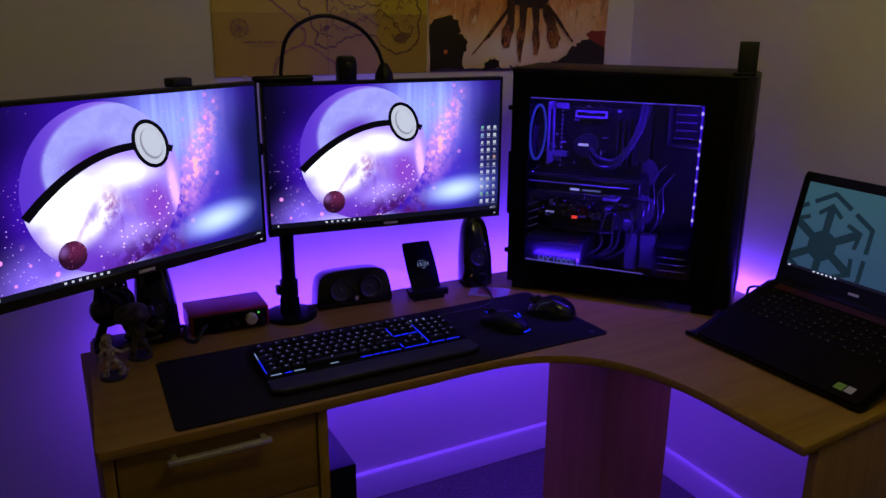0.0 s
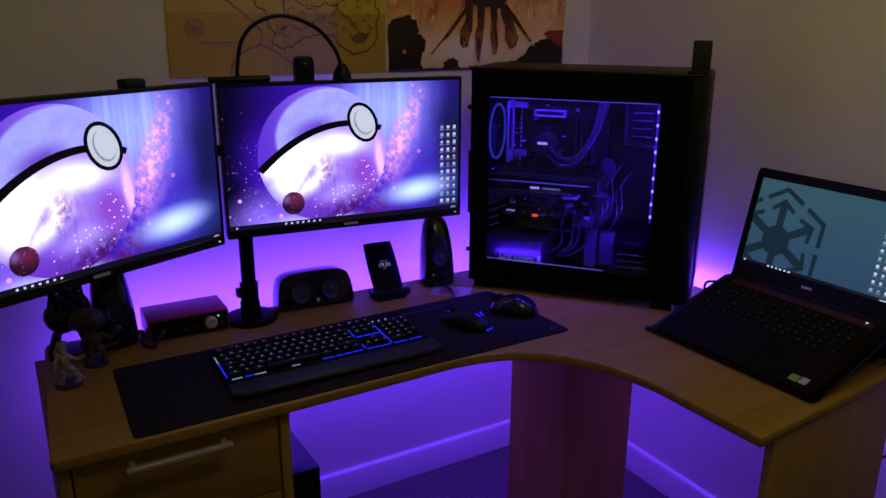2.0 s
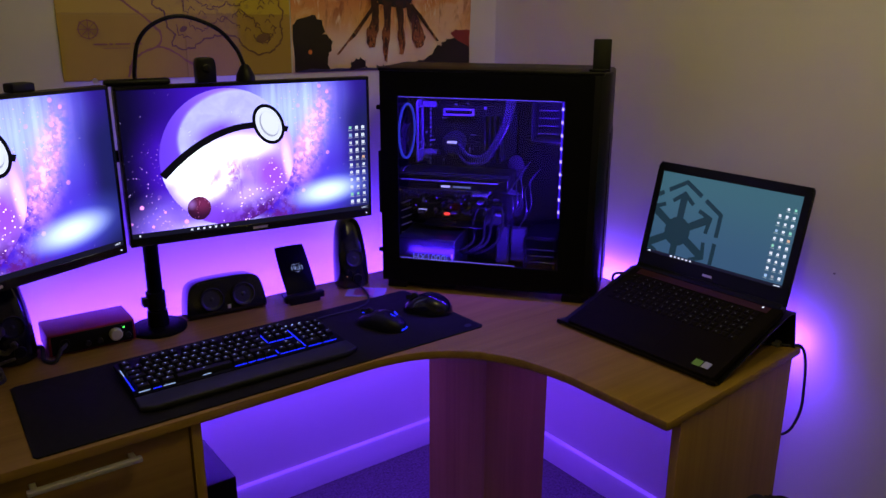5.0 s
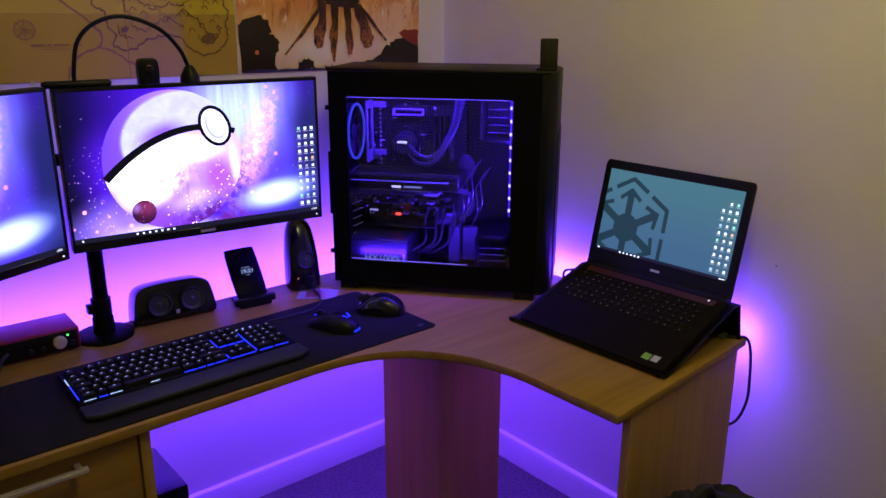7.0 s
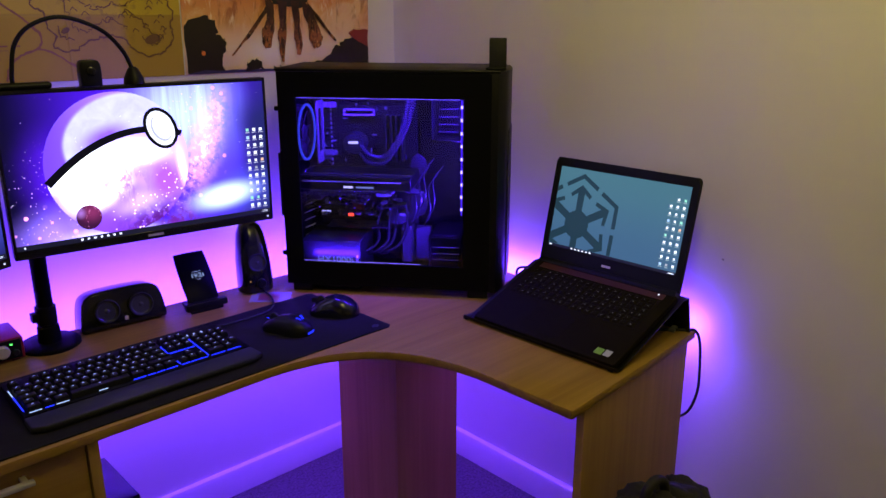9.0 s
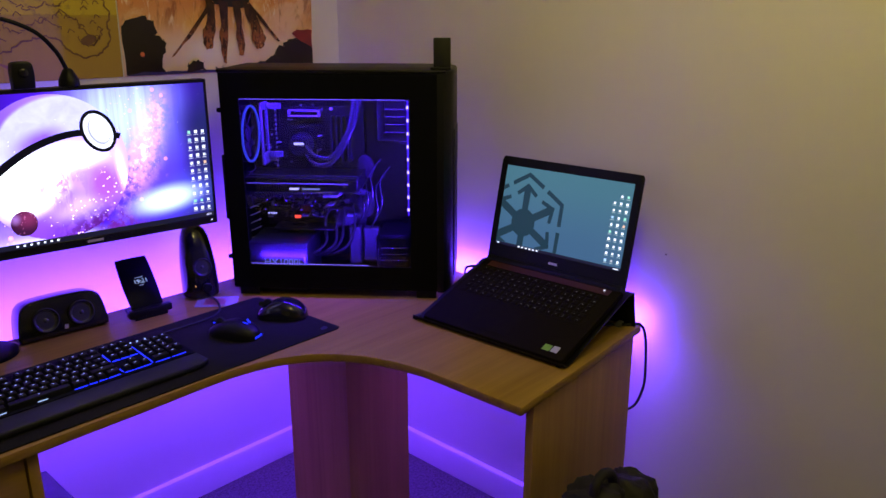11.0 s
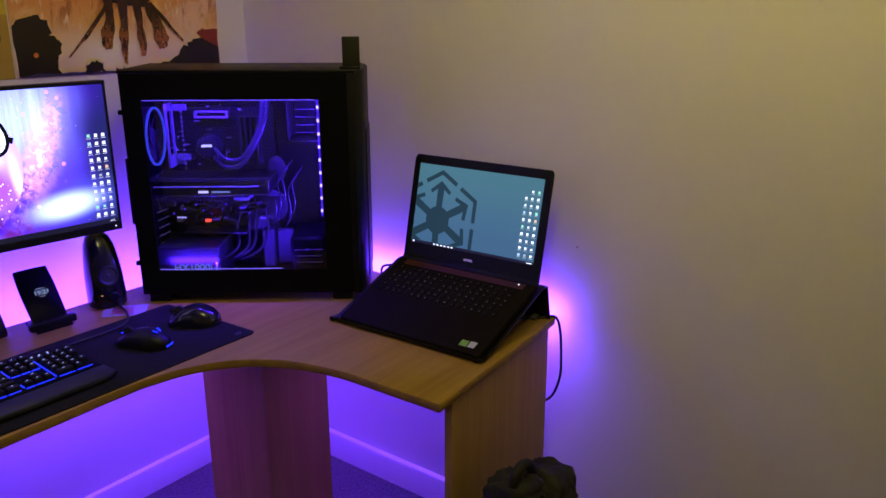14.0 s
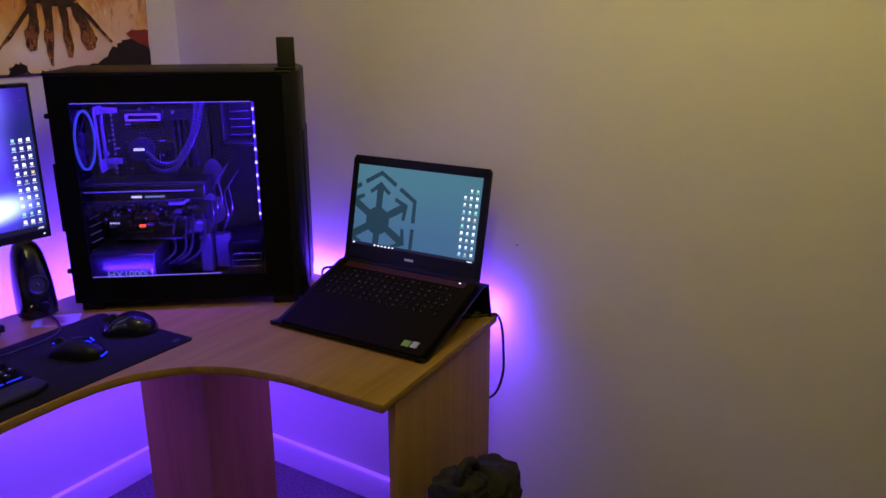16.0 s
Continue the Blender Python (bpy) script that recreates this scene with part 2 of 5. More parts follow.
def flat(poly, h=0.0):
    """A flat figure in x and z, facing -y, h in front of y = 0."""
    bm = bmesh.new()
    f = bm.faces.new([bm.verts.new((x, -h, z)) for x, z in poly])
    f.normal_update()
    if f.normal.y > 0:
        f.normal_flip()
    return bm


def oval(cx, cz, rx, rz, turn=0.0, n=48):
    c, s = math.cos(turn), math.sin(turn)
    return [(cx + rx * math.cos(a) * c - rz * math.sin(a) * s, cz + rx * math.cos(a) * s + rz * math.sin(a) * c) for a in (2 * math.pi * k / n for k in range(n))]


def ring_flat(outer, inner, h):
    """The flat band between two outlines with as many points each."""
    bm = bmesh.new()
    a = [bm.verts.new((x, -h, z)) for x, z in outer]
    b = [bm.verts.new((x, -h, z)) for x, z in inner]
    for k in range(len(a)):
        j = (k + 1) % len(a)
        bm.faces.new((a[k], a[j], b[j], b[k]))
    return bm


def quads_flat(rects, h):
    bm = bmesh.new()
    for x0, x1, z0, z1 in rects:
        bm.faces.new([bm.verts.new((x, -h, z)) for x, z in ((x0, z0), (x1, z0), (x1, z1), (x0, z1))])
    return bm


def letters(text, size, material, parent, m, name="lettering", depth=0.0002):
    """Built-in font, in x and y of m."""
    cu = bpy.data.curves.new(name, "FONT")
    cu.body, cu.size, cu.extrude, cu.align_x, cu.align_y = text, size, depth, "CENTER", "CENTER"
    tmp = bpy.data.objects.new(name, cu)
    me = bpy.data.meshes.new_from_object(tmp)
    bpy.data.objects.remove(tmp)
    me.materials.clear()
    me.materials.append(material)
    ob = new(name, me)
    ob.parent, ob.matrix_basis = parent, m
    return ob


# ---- room ----
ROOM_X, ROOM_Y, ROOM_Z = -3.3, -3.9, 2.4
single("floor", box(ROOM_X - 0.1, 0.1, ROOM_Y - 0.1, 0.1, -0.12, 0.0), CARPET, "grey-brown short pile bedroom carpet", "floor", kind="structure")
single("ceiling", box(ROOM_X - 0.1, 0.1, ROOM_Y - 0.1, 0.1, ROOM_Z, ROOM_Z + 0.1), CEILING, "plain white painted ceiling", "ceiling", kind="structure")
single("wall_north", box(ROOM_X - 0.1, 0.1, 0.0, 0.1, 0, ROOM_Z), WALL, "cream painted plaster wall lit purple behind the desk", "wall", kind="structure")
single("wall_east", box(0.0, 0.1, ROOM_Y, 0.0, 0, ROOM_Z), WALL, "cream painted plaster wall beside the desk", "wall", kind="structure")
single("wall_south", box(ROOM_X - 0.1, 0.1, ROOM_Y - 0.1, ROOM_Y, 0, ROOM_Z), WALL, "plain cream painted wall", "wall", kind="structure")
single("wall_west", box(ROOM_X - 0.1, ROOM_X, ROOM_Y, 0.0, 0, ROOM_Z), WALL, "plain cream painted wall", "wall", kind="structure")


def skirting(name, length, m):
    prof = [(0, 0), (0.016, 0), (0.016, 0.076), (0.013, 0.084), (0.007, 0.0875), (0, 0.0875)]
    bm = prism([(x, y) for x, y in prof], 0, length)
    single(name, bm, GLOSS_WHITE, "white gloss painted skirting board along the wall", "skirting board", m, kind="structure")


skirting("baseboard_north", -ROOM_X, Matrix(((0, 0, -1, 0), (-1, 0, 0, 0), (0, 1, 0, 0), (0, 0, 0, 1))))
skirting("baseboard_east", -ROOM_Y - 0.016, Matrix(((-1, 0, 0, 0), (0, 0, -1, -0.016), (0, 1, 0, 0), (0, 0, 0, 1))))

# ---- corner desk ----
ZD, TOP = 0.702, 0.019
desk = thing("corner_desk", "beech-effect corner desk with a curved front edge", "desk", pose(0, 0, 0))
arc = smooth_line([(-1.00, -0.639, 0), (-0.90, -0.636, 0), (-0.835, -0.638, 0), (-0.769, -0.650, 0), (-0.722, -0.669, 0), (-0.674, -0.701, 0), (-0.634, -0.746, 0), (-0.603, -0.801, 0), (-0.584, -0.860, 0), (-0.572, -0.925, 0), (-0.569, -1.00, 0), (-0.567, -1.08, 0)], 4)
plan = [(-1.590, -0.144), (-1.622, -0.634), (-1.616, -0.642), (-1.3, -0.643)] + [(p.x, p.y) for p in arc] + [(-0.5640, -1.1600), (-0.5600, -1.1625), (-0.061, -1.124), (-0.061, -0.144)]
part("tabletop", prism(plan, ZD - TOP, ZD, 0.003), WOOD_X, desk, "beech laminate top with a rounded edge")
part("end_panel", prism([(-0.514, -1.137), (-0.514, -1.155), (-0.083, -1.119), (-0.083, -1.101)], 0, ZD - TOP, 0.001), WOOD_Z, desk)
LM = (-0.511, -0.598)
part("leg_panel", box(LM[0], LM[0] + 0.018, LM[1] + 0.018, -0.361, 0, ZD - TOP), WOOD_Z, desk)
part("leg_panel", box(LM[0], -0.3055, LM[1], LM[1] + 0.018, 0, ZD - TOP), WOOD_Z, desk)
LED_TAPE = glow("led_tape", PURPLE, 3.0)
led = thing("led_strip", "purple LED tape stuck along the back of the desk", "LED strip", pose(0, 0, 0))
part("tape", box(-1.47, -0.21, -0.1436, -0.1411, 0.686, 0.697), LED_TAPE, led)
part("tape", box(-0.0605, -0.0580, -1.112, -0.25, 0.686, 0.697), LED_TAPE, led)

# ---- drawer unit ----
unit = thing("drawer_unit", "beech-effect drawer unit under the desk with steel bar handles", "drawers", pose(0, 0, 0))
part("side_panel", box(-1.613, -1.595, -0.628, -0.16, 0, 0.683, 0.001), WOOD_Z, unit)
part("side_panel", box(-1.236, -1.217, -0.628, -0.16, 0, 0.683, 0.001), WOOD_Z, unit)
part("back_panel", box(-1.595, -1.236, -0.178, -0.16, 0, 0.683), WOOD_Z, unit)
part("plinth", box(-1.595, -1.236, -0.60, -0.585, 0, 0.06), WOOD_X, unit)
for z0, z1 in ((0.518, 0.679), (0.292, 0.514), (0.065, 0.288)):
    dr = part("drawer", box(-1.592, -1.239, -0.624, -0.606, z0, z1, 0.0015), WOOD_X, unit)
    zc = z1 - 0.017
    hb = bmesh.new()
    bm_box(hb, -1.512, -1.331, -0.656, -0.644, zc - 0.010, zc - 0.001, 0.002)
    bm_box(hb, -1.505, -1.495, -0.648, -0.622, zc - 0.009, zc - 0.003, 0.001)
    bm_box(hb, -1.348, -1.338, -0.648, -0.622, zc - 0.009, zc - 0.003, 0.001)
    part("handle", hb, STEEL, dr, "brushed steel bar handle")

# ---- subwoofer ----
sub = thing("subwoofer", "black box subwoofer on the carpet beside the drawers", "speaker", pose(-1.158, -0.375, 0))
part("cabinet", box(-0.052, 0.060, -0.085, 0.11, 0.012, 0.43, 0.004), BLACK_PLASTIC, sub)
for fx in (-0.035, 0.043):
    for fy in (-0.065, 0.09):
        part("foot", cyl((fx, fy, 0), (fx, fy, 0.013), 0.012, n=14), RUBBER, sub)


# ---- screens ----
SW, SH = 0.531, 0.299


def wallpaper_material():
    n = Nodes("nebula_wallpaper")
    x, _, z = n.xyz(n.coord("Object"))
    p = n.vec(x, 0.0, z)
    cloud, fine = n.noise(p, 14, 5, 0.6, 0.4), n.noise(p, 55, 4, 0.65)
    soft = n.m("ADD", 0.45, n.m("MULTIPLY", cloud, 0.9))

    def wash(col, cx, cz, rx, rz, turn, tint, strength=1.0):
        return n.mix(n.m("MULTIPLY", n.m("MULTIPLY", n.spot(x, z, cx, cz, rx, rz, turn), soft), strength, clamp=True), col, tint)

    col = n.mix(n.step(x, -0.27, -0.10), (0.003, 0.002, 0.022), (0.040, 0.007, 0.27))
    col = wash(col, 0.05, 0.02, 0.26, 0.24, 0.0, (0.095, 0.022, 0.56), 1.0)
    col = wash(col, -0.17, -0.02, 0.10, 0.14, 0.2, (0.075, 0.012, 0.44), 0.9)
    # pale haze with fine rays to the upper right of the ball
    rays = n.m("ADD", 0.35, n.noise(n.scale(p, (70, 1, 4)), 1.0, 3))
    col = n.mix(n.m("MULTIPLY", n.m("MULTIPLY", n.spot(x, z, 0.090, 0.09, 0.17, 0.17), 1.05), rays, clamp=True), col, (0.34, 0.42, 0.90))
    col = n.mix(n.m("MULTIPLY", n.spot(x, z, 0.19, 0.09, 0.06, 0.14), 0.55), col, (0.11, 0.10, 0.55))
    # lilac light low on the left, under the ball
    col = wash(col, -0.19, -0.14, 0.12, 0.10, 0.3, (0.26, 0.17, 0.75), 1.0)
    col = wash(col, -0.08, -0.16, 0.16, 0.05, 0.0, (0.62, 0.58, 1.0), 1.2)
    # rose drift along the right of the ball
    drift = n.m("MULTIPLY", n.spot(x, z, 0.115, 0.0, 0.060, 0.19, -0.42), n.step(n.noise(p, 30, 4, 0.7), 0.34, 0.62))
    col = n.mix(n.m("MULTIPLY", drift, 0.8), col, (0.56, 0.27, 0.66))
    hot = n.m("MULTIPLY", n.spot(x, z, 0.125, 0.03, 0.035, 0.14, -0.42), n.step(n.noise(p, 70, 3, 0.6), 0.45, 0.62))
    col = n.mix(hot, col, (0.90, 0.42, 0.52))
    low = n.m("MULTIPLY", n.spot(x, z, 0.06, -0.125, 0.10, 0.05), n.step(fine, 0.42, 0.6))
    col = n.mix(low, col, (0.10, 0.012, 0.16))
    # round out-of-focus lights, then fine sparks
    disc, dcol = n.voro(p, 46)
    where = n.m("MAXIMUM", n.spot(x, z, 0.125, 0.02, 0.085, 0.20, -0.35), n.spot(x, z, -0.20, -0.12, 0.10, 0.10))
    pick = n.step(n.xyz(dcol)[0], 0.58, 0.62)
    col = n.mix(n.m("MULTIPLY", n.m("MULTIPLY", n.step(disc, 0.24, 0.17), pick), n.step(where, 0.10, 0.5)), col, (0.66, 0.28, 0.66))
    dots, scol = n.voro(p, 150)
    near = n.m("MAXIMUM", n.spot(x, z, 0.09, 0.03, 0.10, 0.2, -0.3), n.spot(x, z, -0.12, -0.08, 0.24, 0.2))
    sparks = n.m("MULTIPLY", n.m("MULTIPLY", n.step(dots, 0.24, 0.10), n.step(n.xyz(scol)[1], 0.45, 0.5)), n.step(near, 0.05, 0.5))
    col = n.mix(n.m("MULTIPLY", sparks, 0.8), col, (0.62, 0.40, 0.92))
    dust, _ = n.voro(p, 95)
    col = n.mix(n.m("MULTIPLY", n.step(dust, 0.08, 0.03), n.step(fine, 0.48, 0.56)), col, (0.80, 0.76, 1.0))
    # night blue at both ends, pale streak of light low on the right
    col = n.mix(n.m("MULTIPLY", n.step(x, 0.15, 0.25), n.m("SUBTRACT", 1.0, n.m("MULTIPLY", n.spot(x, z, 0.20, 0.15, 0.12, 0.10), 0.6))), col, (0.014, 0.016, 0.085))
    col = n.mix(n.m("MULTIPLY", n.spot(x, z, 0.185, -0.01, 0.055, 0.10), 0.5), col, (0.075, 0.055, 0.46))
    col = n.mix(n.m("MULTIPLY", n.spot(x, z, 0.165, -0.093, 0.16, 0.075, 0.10), 0.6), col, (0.10, 0.12, 0.62))
    col = n.mix(n.spot(x, z, 0.160, -0.095, 0.105, 0.040, 0.12), col, (0.50, 0.62, 0.95))
    return n.surface((0.01, 0.01, 0.012), 0.3, spec=0.2, glow=n.gamma(col, 1.28), power=SCREEN)


def ball_material():
    n = Nodes("glass_ball_picture")
    x, _, z = n.xyz(n.coord("Object"))
    p = n.vec(x, 0.0, z)
    cloud, fine = n.noise(p, 24, 5, 0.6, 0.5), n.noise(p, 60, 4, 0.65)
    soft = n.m("ADD", 0.45, n.m("MULTIPLY", cloud, 0.9))

    def wash(col, cx, cz, rx, rz, turn, tint, strength=1.0):
        return n.mix(n.m("MULTIPLY", n.m("MULTIPLY", n.spot(x, z, cx, cz, rx, rz, turn), soft), strength, clamp=True), col, tint)

    # lower half: milky white on the left, violet with sparks below and to the right
    low = n.mix(n.step(z, -0.13, 0.03), (0.14, 0.045, 0.44), (0.34, 0.25, 0.74))
    low = wash(low, -0.10, -0.040, 0.105, 0.058, 0.55, (0.98, 1.0, 1.0), 1.5)
    low = wash(low, -0.13, -0.005, 0.09, 0.07, 0.6, (0.90, 0.98, 1.0), 1.35)
    low = wash(low, -0.02, 0.022, 0.085, 0.036, -0.1, (0.84, 0.88, 1.0), 1.2)
    low = wash(low, -0.020, -0.085, 0.085, 0.040, 0.1, (0.34, 0.24, 0.72), 1.3)
    low = wash(low, 0.035, -0.045, 0.052, 0.07, 0.2, (0.22, 0.07, 0.46), 1.4)
    low = wash(low, -0.085, -0.035, 0.016, 0.036, -0.45, (0.30, 0.20, 0.55), 1.0)
    low = wash(low, -0.020, -0.033, 0.018, 0.038, 0.55, (0.30, 0.18, 0.55), 1.0)
    low = wash(low, -0.105, -0.060, 0.010, 0.050, -0.60, (0.34, 0.22, 0.60), 0.8)
    veil = n.m("MULTIPLY", n.spot(x, z, -0.045, -0.045, 0.075, 0.060, 0.1), n.step(n.noise(n.scale(p, (60, 1, 26)), 1.0, 4, 0.6, 1.2), 0.46, 0.60))
    low = n.mix(n.m("MULTIPLY", veil, 0.8), low, (0.20, 0.10, 0.46))
    low = n.mix(n.m("MULTIPLY", n.spot(x, z, -0.052, -0.022, 0.026, 0.036), n.m("MULTIPLY", n.step(fine, 0.34, 0.60), 0.8)), low, (0.24, 0.035, 0.20))
    dark = n.m("MULTIPLY", n.spot(x, z, 0.01, -0.125, 0.14, 0.055, 0.28), n.step(fine, 0.34, 0.54))
    low = n.mix(dark, low, (0.065, 0.010, 0.13))
    low = wash(low, -0.178, 0.0, 0.030, 0.055, -0.1, (0.80, 0.88, 1.0), 1.2)
    low = wash(low, 0.072, -0.02, 0.016, 0.075, 0.12, (0.66, 0.40, 0.80), 1.3)
    # upper half: lavender dome in a violet shell
    up = n.mix(n.step(x, -0.20, -0.05), (0.10, 0.040, 0.44), (0.20, 0.11, 0.55))
    inner = n.step(n.spot(x, z, -0.042, 0.048, 0.126, 0.100, 0.2), 0.0, 0.03)
    up = n.mix(inner, up, n.mix(cloud, (0.21, 0.20, 0.54), (0.36, 0.37, 0.74)))
    up = wash(up, -0.080, 0.055, 0.075, 0.035, 0.35, (0.15, 0.075, 0.46), 1.3)
    arch = n.m("ADD", n.m("MULTIPLY", n.m("MULTIPLY", x, x), -2.45), 0.066)
    col = n.mix(n.step(n.m("SUBTRACT", z, arch), -0.003, 0.003), low, up)
    d, sc_ = n.voro(p, 120)
    where = n.m("MAXIMUM", n.spot(x, z, 0.0, -0.105, 0.13, 0.06, 0.15), n.spot(x, z, 0.045, -0.03, 0.04, 0.07, 0.3))
    col = n.mix(n.m("MULTIPLY", n.m("MULTIPLY", n.step(d, 0.24, 0.09), n.step(n.xyz(sc_)[0], 0.24, 0.30)), n.step(where, 0.05, 0.4)), col, (0.92, 0.66, 0.90))
    dust, _ = n.voro(p, 80)
    col = n.mix(n.m("MULTIPLY", n.step(dust, 0.08, 0.03), 0.8), col, (0.85, 0.85, 1.0))
    return n.surface((0.01, 0.01, 0.012), 0.3, spec=0.2, glow=n.gamma(col, 1.22), power=SCREEN)


def orb_material():
    n = Nodes("small_orb_picture")
    x, _, z = n.xyz(n.coord("Object"))
    p = n.vec(x, 0.0, z)
    d, _ = n.voro(p, 150)
    col = n.mix(n.spot(x, z, -0.120, -0.090, 0.034, 0.030), (0.014, 0.002, 0.014), (0.075, 0.009, 0.042))
    col = n.mix(n.m("MULTIPLY", n.step(d, 0.20, 0.09), 0.6), col, (0.34, 0.10, 0.26))
    col = n.mix(n.spot(x, z, -0.142, -0.090, 0.014, 0.016), col, (0.12, 0.05, 0.20))
    return n.surface((0.01, 0.01, 0.012), 0.3, spec=0.2, glow=col, power=SCREEN)


SCREEN = 4.0
WALLPAPER, BALL, ORB = wallpaper_material(), ball_material(), orb_material()
INK = glow("screen_black", (0.002, 0.002, 0.006), 1.0)
PALE = glow("screen_white", (0.76, 0.82, 1.0), 1.7)
GREYISH = glow("screen_grey", (0.58, 0.60, 0.80), 1.1)
TASKBAR = glow("screen_taskbar", (0.010, 0.010, 0.03), 1.0)


def icon_grid(x0, z0, cols, rows, dx, dz, s, seed):
    rnd, rects, bars = random.Random(seed), [], []
    for r in range(rows):
        for c in range(cols):
            if r == 0 and c == 0 and seed == 3:
                continue
            x, z = x0 + c * dx, z0 - r * dz
            k = s * rnd.uniform(0.75, 1.0)
            rects.append((x - k / 2, x + k / 2, z - k / 2, z + k / 2))
            bars.append((x - s * 0.7, x + s * 0.7, z - s * 0.95, z - s * 0.72))
    return rects, bars


ICONS = [PALE] * 16 + [glow("icon_sky_blue", (0.40, 0.62, 1.0), 1.3), glow("icon_peach", (1.0, 0.62, 0.42), 1.1), glow("icon_grey", (0.50, 0.55, 0.66), 1.0), glow("icon_mint", (0.35, 0.85, 0.70), 1.1)]


def icon_parts(rects, parent, seed):
    rnd = random.Random(seed)
    for r in rects:
        part("desktop_icon", quads_flat([r], 0.0018), rnd.choice(ICONS), parent)


def monitor(label, m, icons):
    t = thing("monitor", label, "monitor", m, "pair of monitors")
    w, h0, h1 = 0.2705, -0.1665, 0.157
    bm = bmesh.new()
    bm_box(bm, -w, w, 0.0, 0.022, h0, h1, 0.002)
    part("housing", bm, BLACK_PLASTIC, t)
    part("rear_bulge", box(-0.16, 0.16, 0.0205, 0.05, -0.12, 0.10, 0.012), BLACK_PLASTIC, t)
    bz = bmesh.new()
    for r in ((-w, w, h1 - 0.0075, h1), (-w, -w + 0.0055, h0, h1), (w - 0.0055, w, h0, h1), (-w, w, h0, h0 + 0.0175)):
        bm_box(bz, r[0], r[1], -0.0035, 0.0005, r[2], r[3], 0.001, 1)
    part("bezel", bz, BLACK_GLOSS, t, "thin glossy black bezel")
    part("brand_plate", box(-0.016, 0.016, -0.0040, -0.0030, h0 + 0.006, h0 + 0.0115), STEEL, t, "small silver maker's mark")
    part("power_light", box(0.255, 0.2585, -0.0042, -0.0030, h0 + 0.008, h0 + 0.0105), PALE, t)
    sc = part("screen", flat([(-SW / 2, -SH / 2), (SW / 2, -SH / 2), (SW / 2, SH / 2), (-SW / 2, SH / 2)], 0.0006), WALLPAPER, t, "lit screen with a violet nebula wallpaper")
    part("ball_picture", flat(oval(-0.056, 0.001, 0.142, 0.1445, n=72), 0.0010), BALL, sc)
    part("small_orb", flat(oval(-0.127, -0.1005, 0.0245, 0.0250, n=32), 0.0012), ORB, sc)
    band_hi, band_lo = [], []
    for k in range(33):
        x = -0.1945 + k / 32 * 0.270
        z, slope = 0.0655 - 2.45 * x * x, -4.9 * x
        th = 0.0072 / math.hypot(1, slope) * (1.12 - 0.3 * k / 32)
        band_hi.append((x - th * slope, z + th))
        band_lo.append((x + th * slope, z - th))
    part("dark_band", flat(band_hi + band_lo[::-1], 0.0014), INK, sc)
    cx, cz = 0.0336, 0.0655
    part("button_ring", flat(oval(cx, cz, 0.0330, 0.0450, 0.42), 0.0018), INK, sc)
    part("button_face", flat(oval(cx, cz, 0.0262, 0.0380, 0.42), 0.0021), PALE, sc)
    part("button_rim", ring_flat(oval(cx + 0.001, cz, 0.0195, 0.0285, 0.42), oval(cx + 0.0025, cz + 0.002, 0.0175, 0.0265, 0.42), 0.0024), GREYISH, sc)
    part("taskbar", quads_flat([(-SW / 2, SW / 2, -SH / 2, -SH / 2 + 0.0105)], 0.0014), TASKBAR, sc)
    task = [(-0.252, -0.249, -0.1462, -0.1422)] + [(-0.148 + k * 0.0125, -0.1435 + k * 0.0125, -0.1460, -0.1420) for k in range(7)] + [(0.245, 0.258, -0.1455, -0.1445), (0.248, 0.258, -0.1430, -0.1422)]
    for q in task:
        part("taskbar_icon", quads_flat([q], 0.0018), PALE, sc)
    if icons:
        rects, bars = icon_grid(0.2225, 0.0445, 3, 11, 0.0155, 0.0171, 0.0072, 5)
        icon_parts(rects, sc, 5)
        part("icon_captions", quads_flat(bars, 0.0018), GREYISH, sc)
    return t


monitor("black monitor showing a violet ball wallpaper and desktop icons", pose(-0.9535, -0.338, 1.1005, 0, 0, -6.3), True)
monitor("black monitor showing the same wallpaper without icons", pose(-1.4940, -0.4760, 1.1100, 0, 0, 23.7), False)

# ---- monitor stand ----
st = thing("monitor_stand", "black steel twin monitor stand with a round base", "monitor stand", pose(-1.154, -0.198, ZD))
part("base", lathe([(0.062, 0), (0.062, 0.006), (0.058, 0.009), (0.024, 0.011), (0.022, 0.045), (0.020, 0.047)], 40), BLACK_STEEL, st)
part("pole", cyl((0, 0, 0.04), (0, 0, 0.50), 0.0165, n=28), BLACK_STEEL, st)
part("collar", lathe([(0.017, 0.050), (0.021, 0.052), (0.021, 0.090), (0.017, 0.092)]), BLACK_PLASTIC, st)
part("cable_clip", box(-0.031, -0.018, -0.012, 0.008, 0.060, 0.080, 0.002), BLACK_PLASTIC, st)
part("arm", tube([(0, 0, 0.40), (0.10, 0.03, 0.40), (0.204, -0.085, 0.40)], 0.013, 10), BLACK_STEEL, st)
part("arm", tube([(0, 0, 0.40), (-0.14, 0.02, 0.40), (-0.330, -0.235, 0.40)], 0.013, 10), BLACK_STEEL, st)
part("clamp", box(-0.028, 0.028, -0.024, 0.028, 0.375, 0.425, 0.006), BLACK_PLASTIC, st)


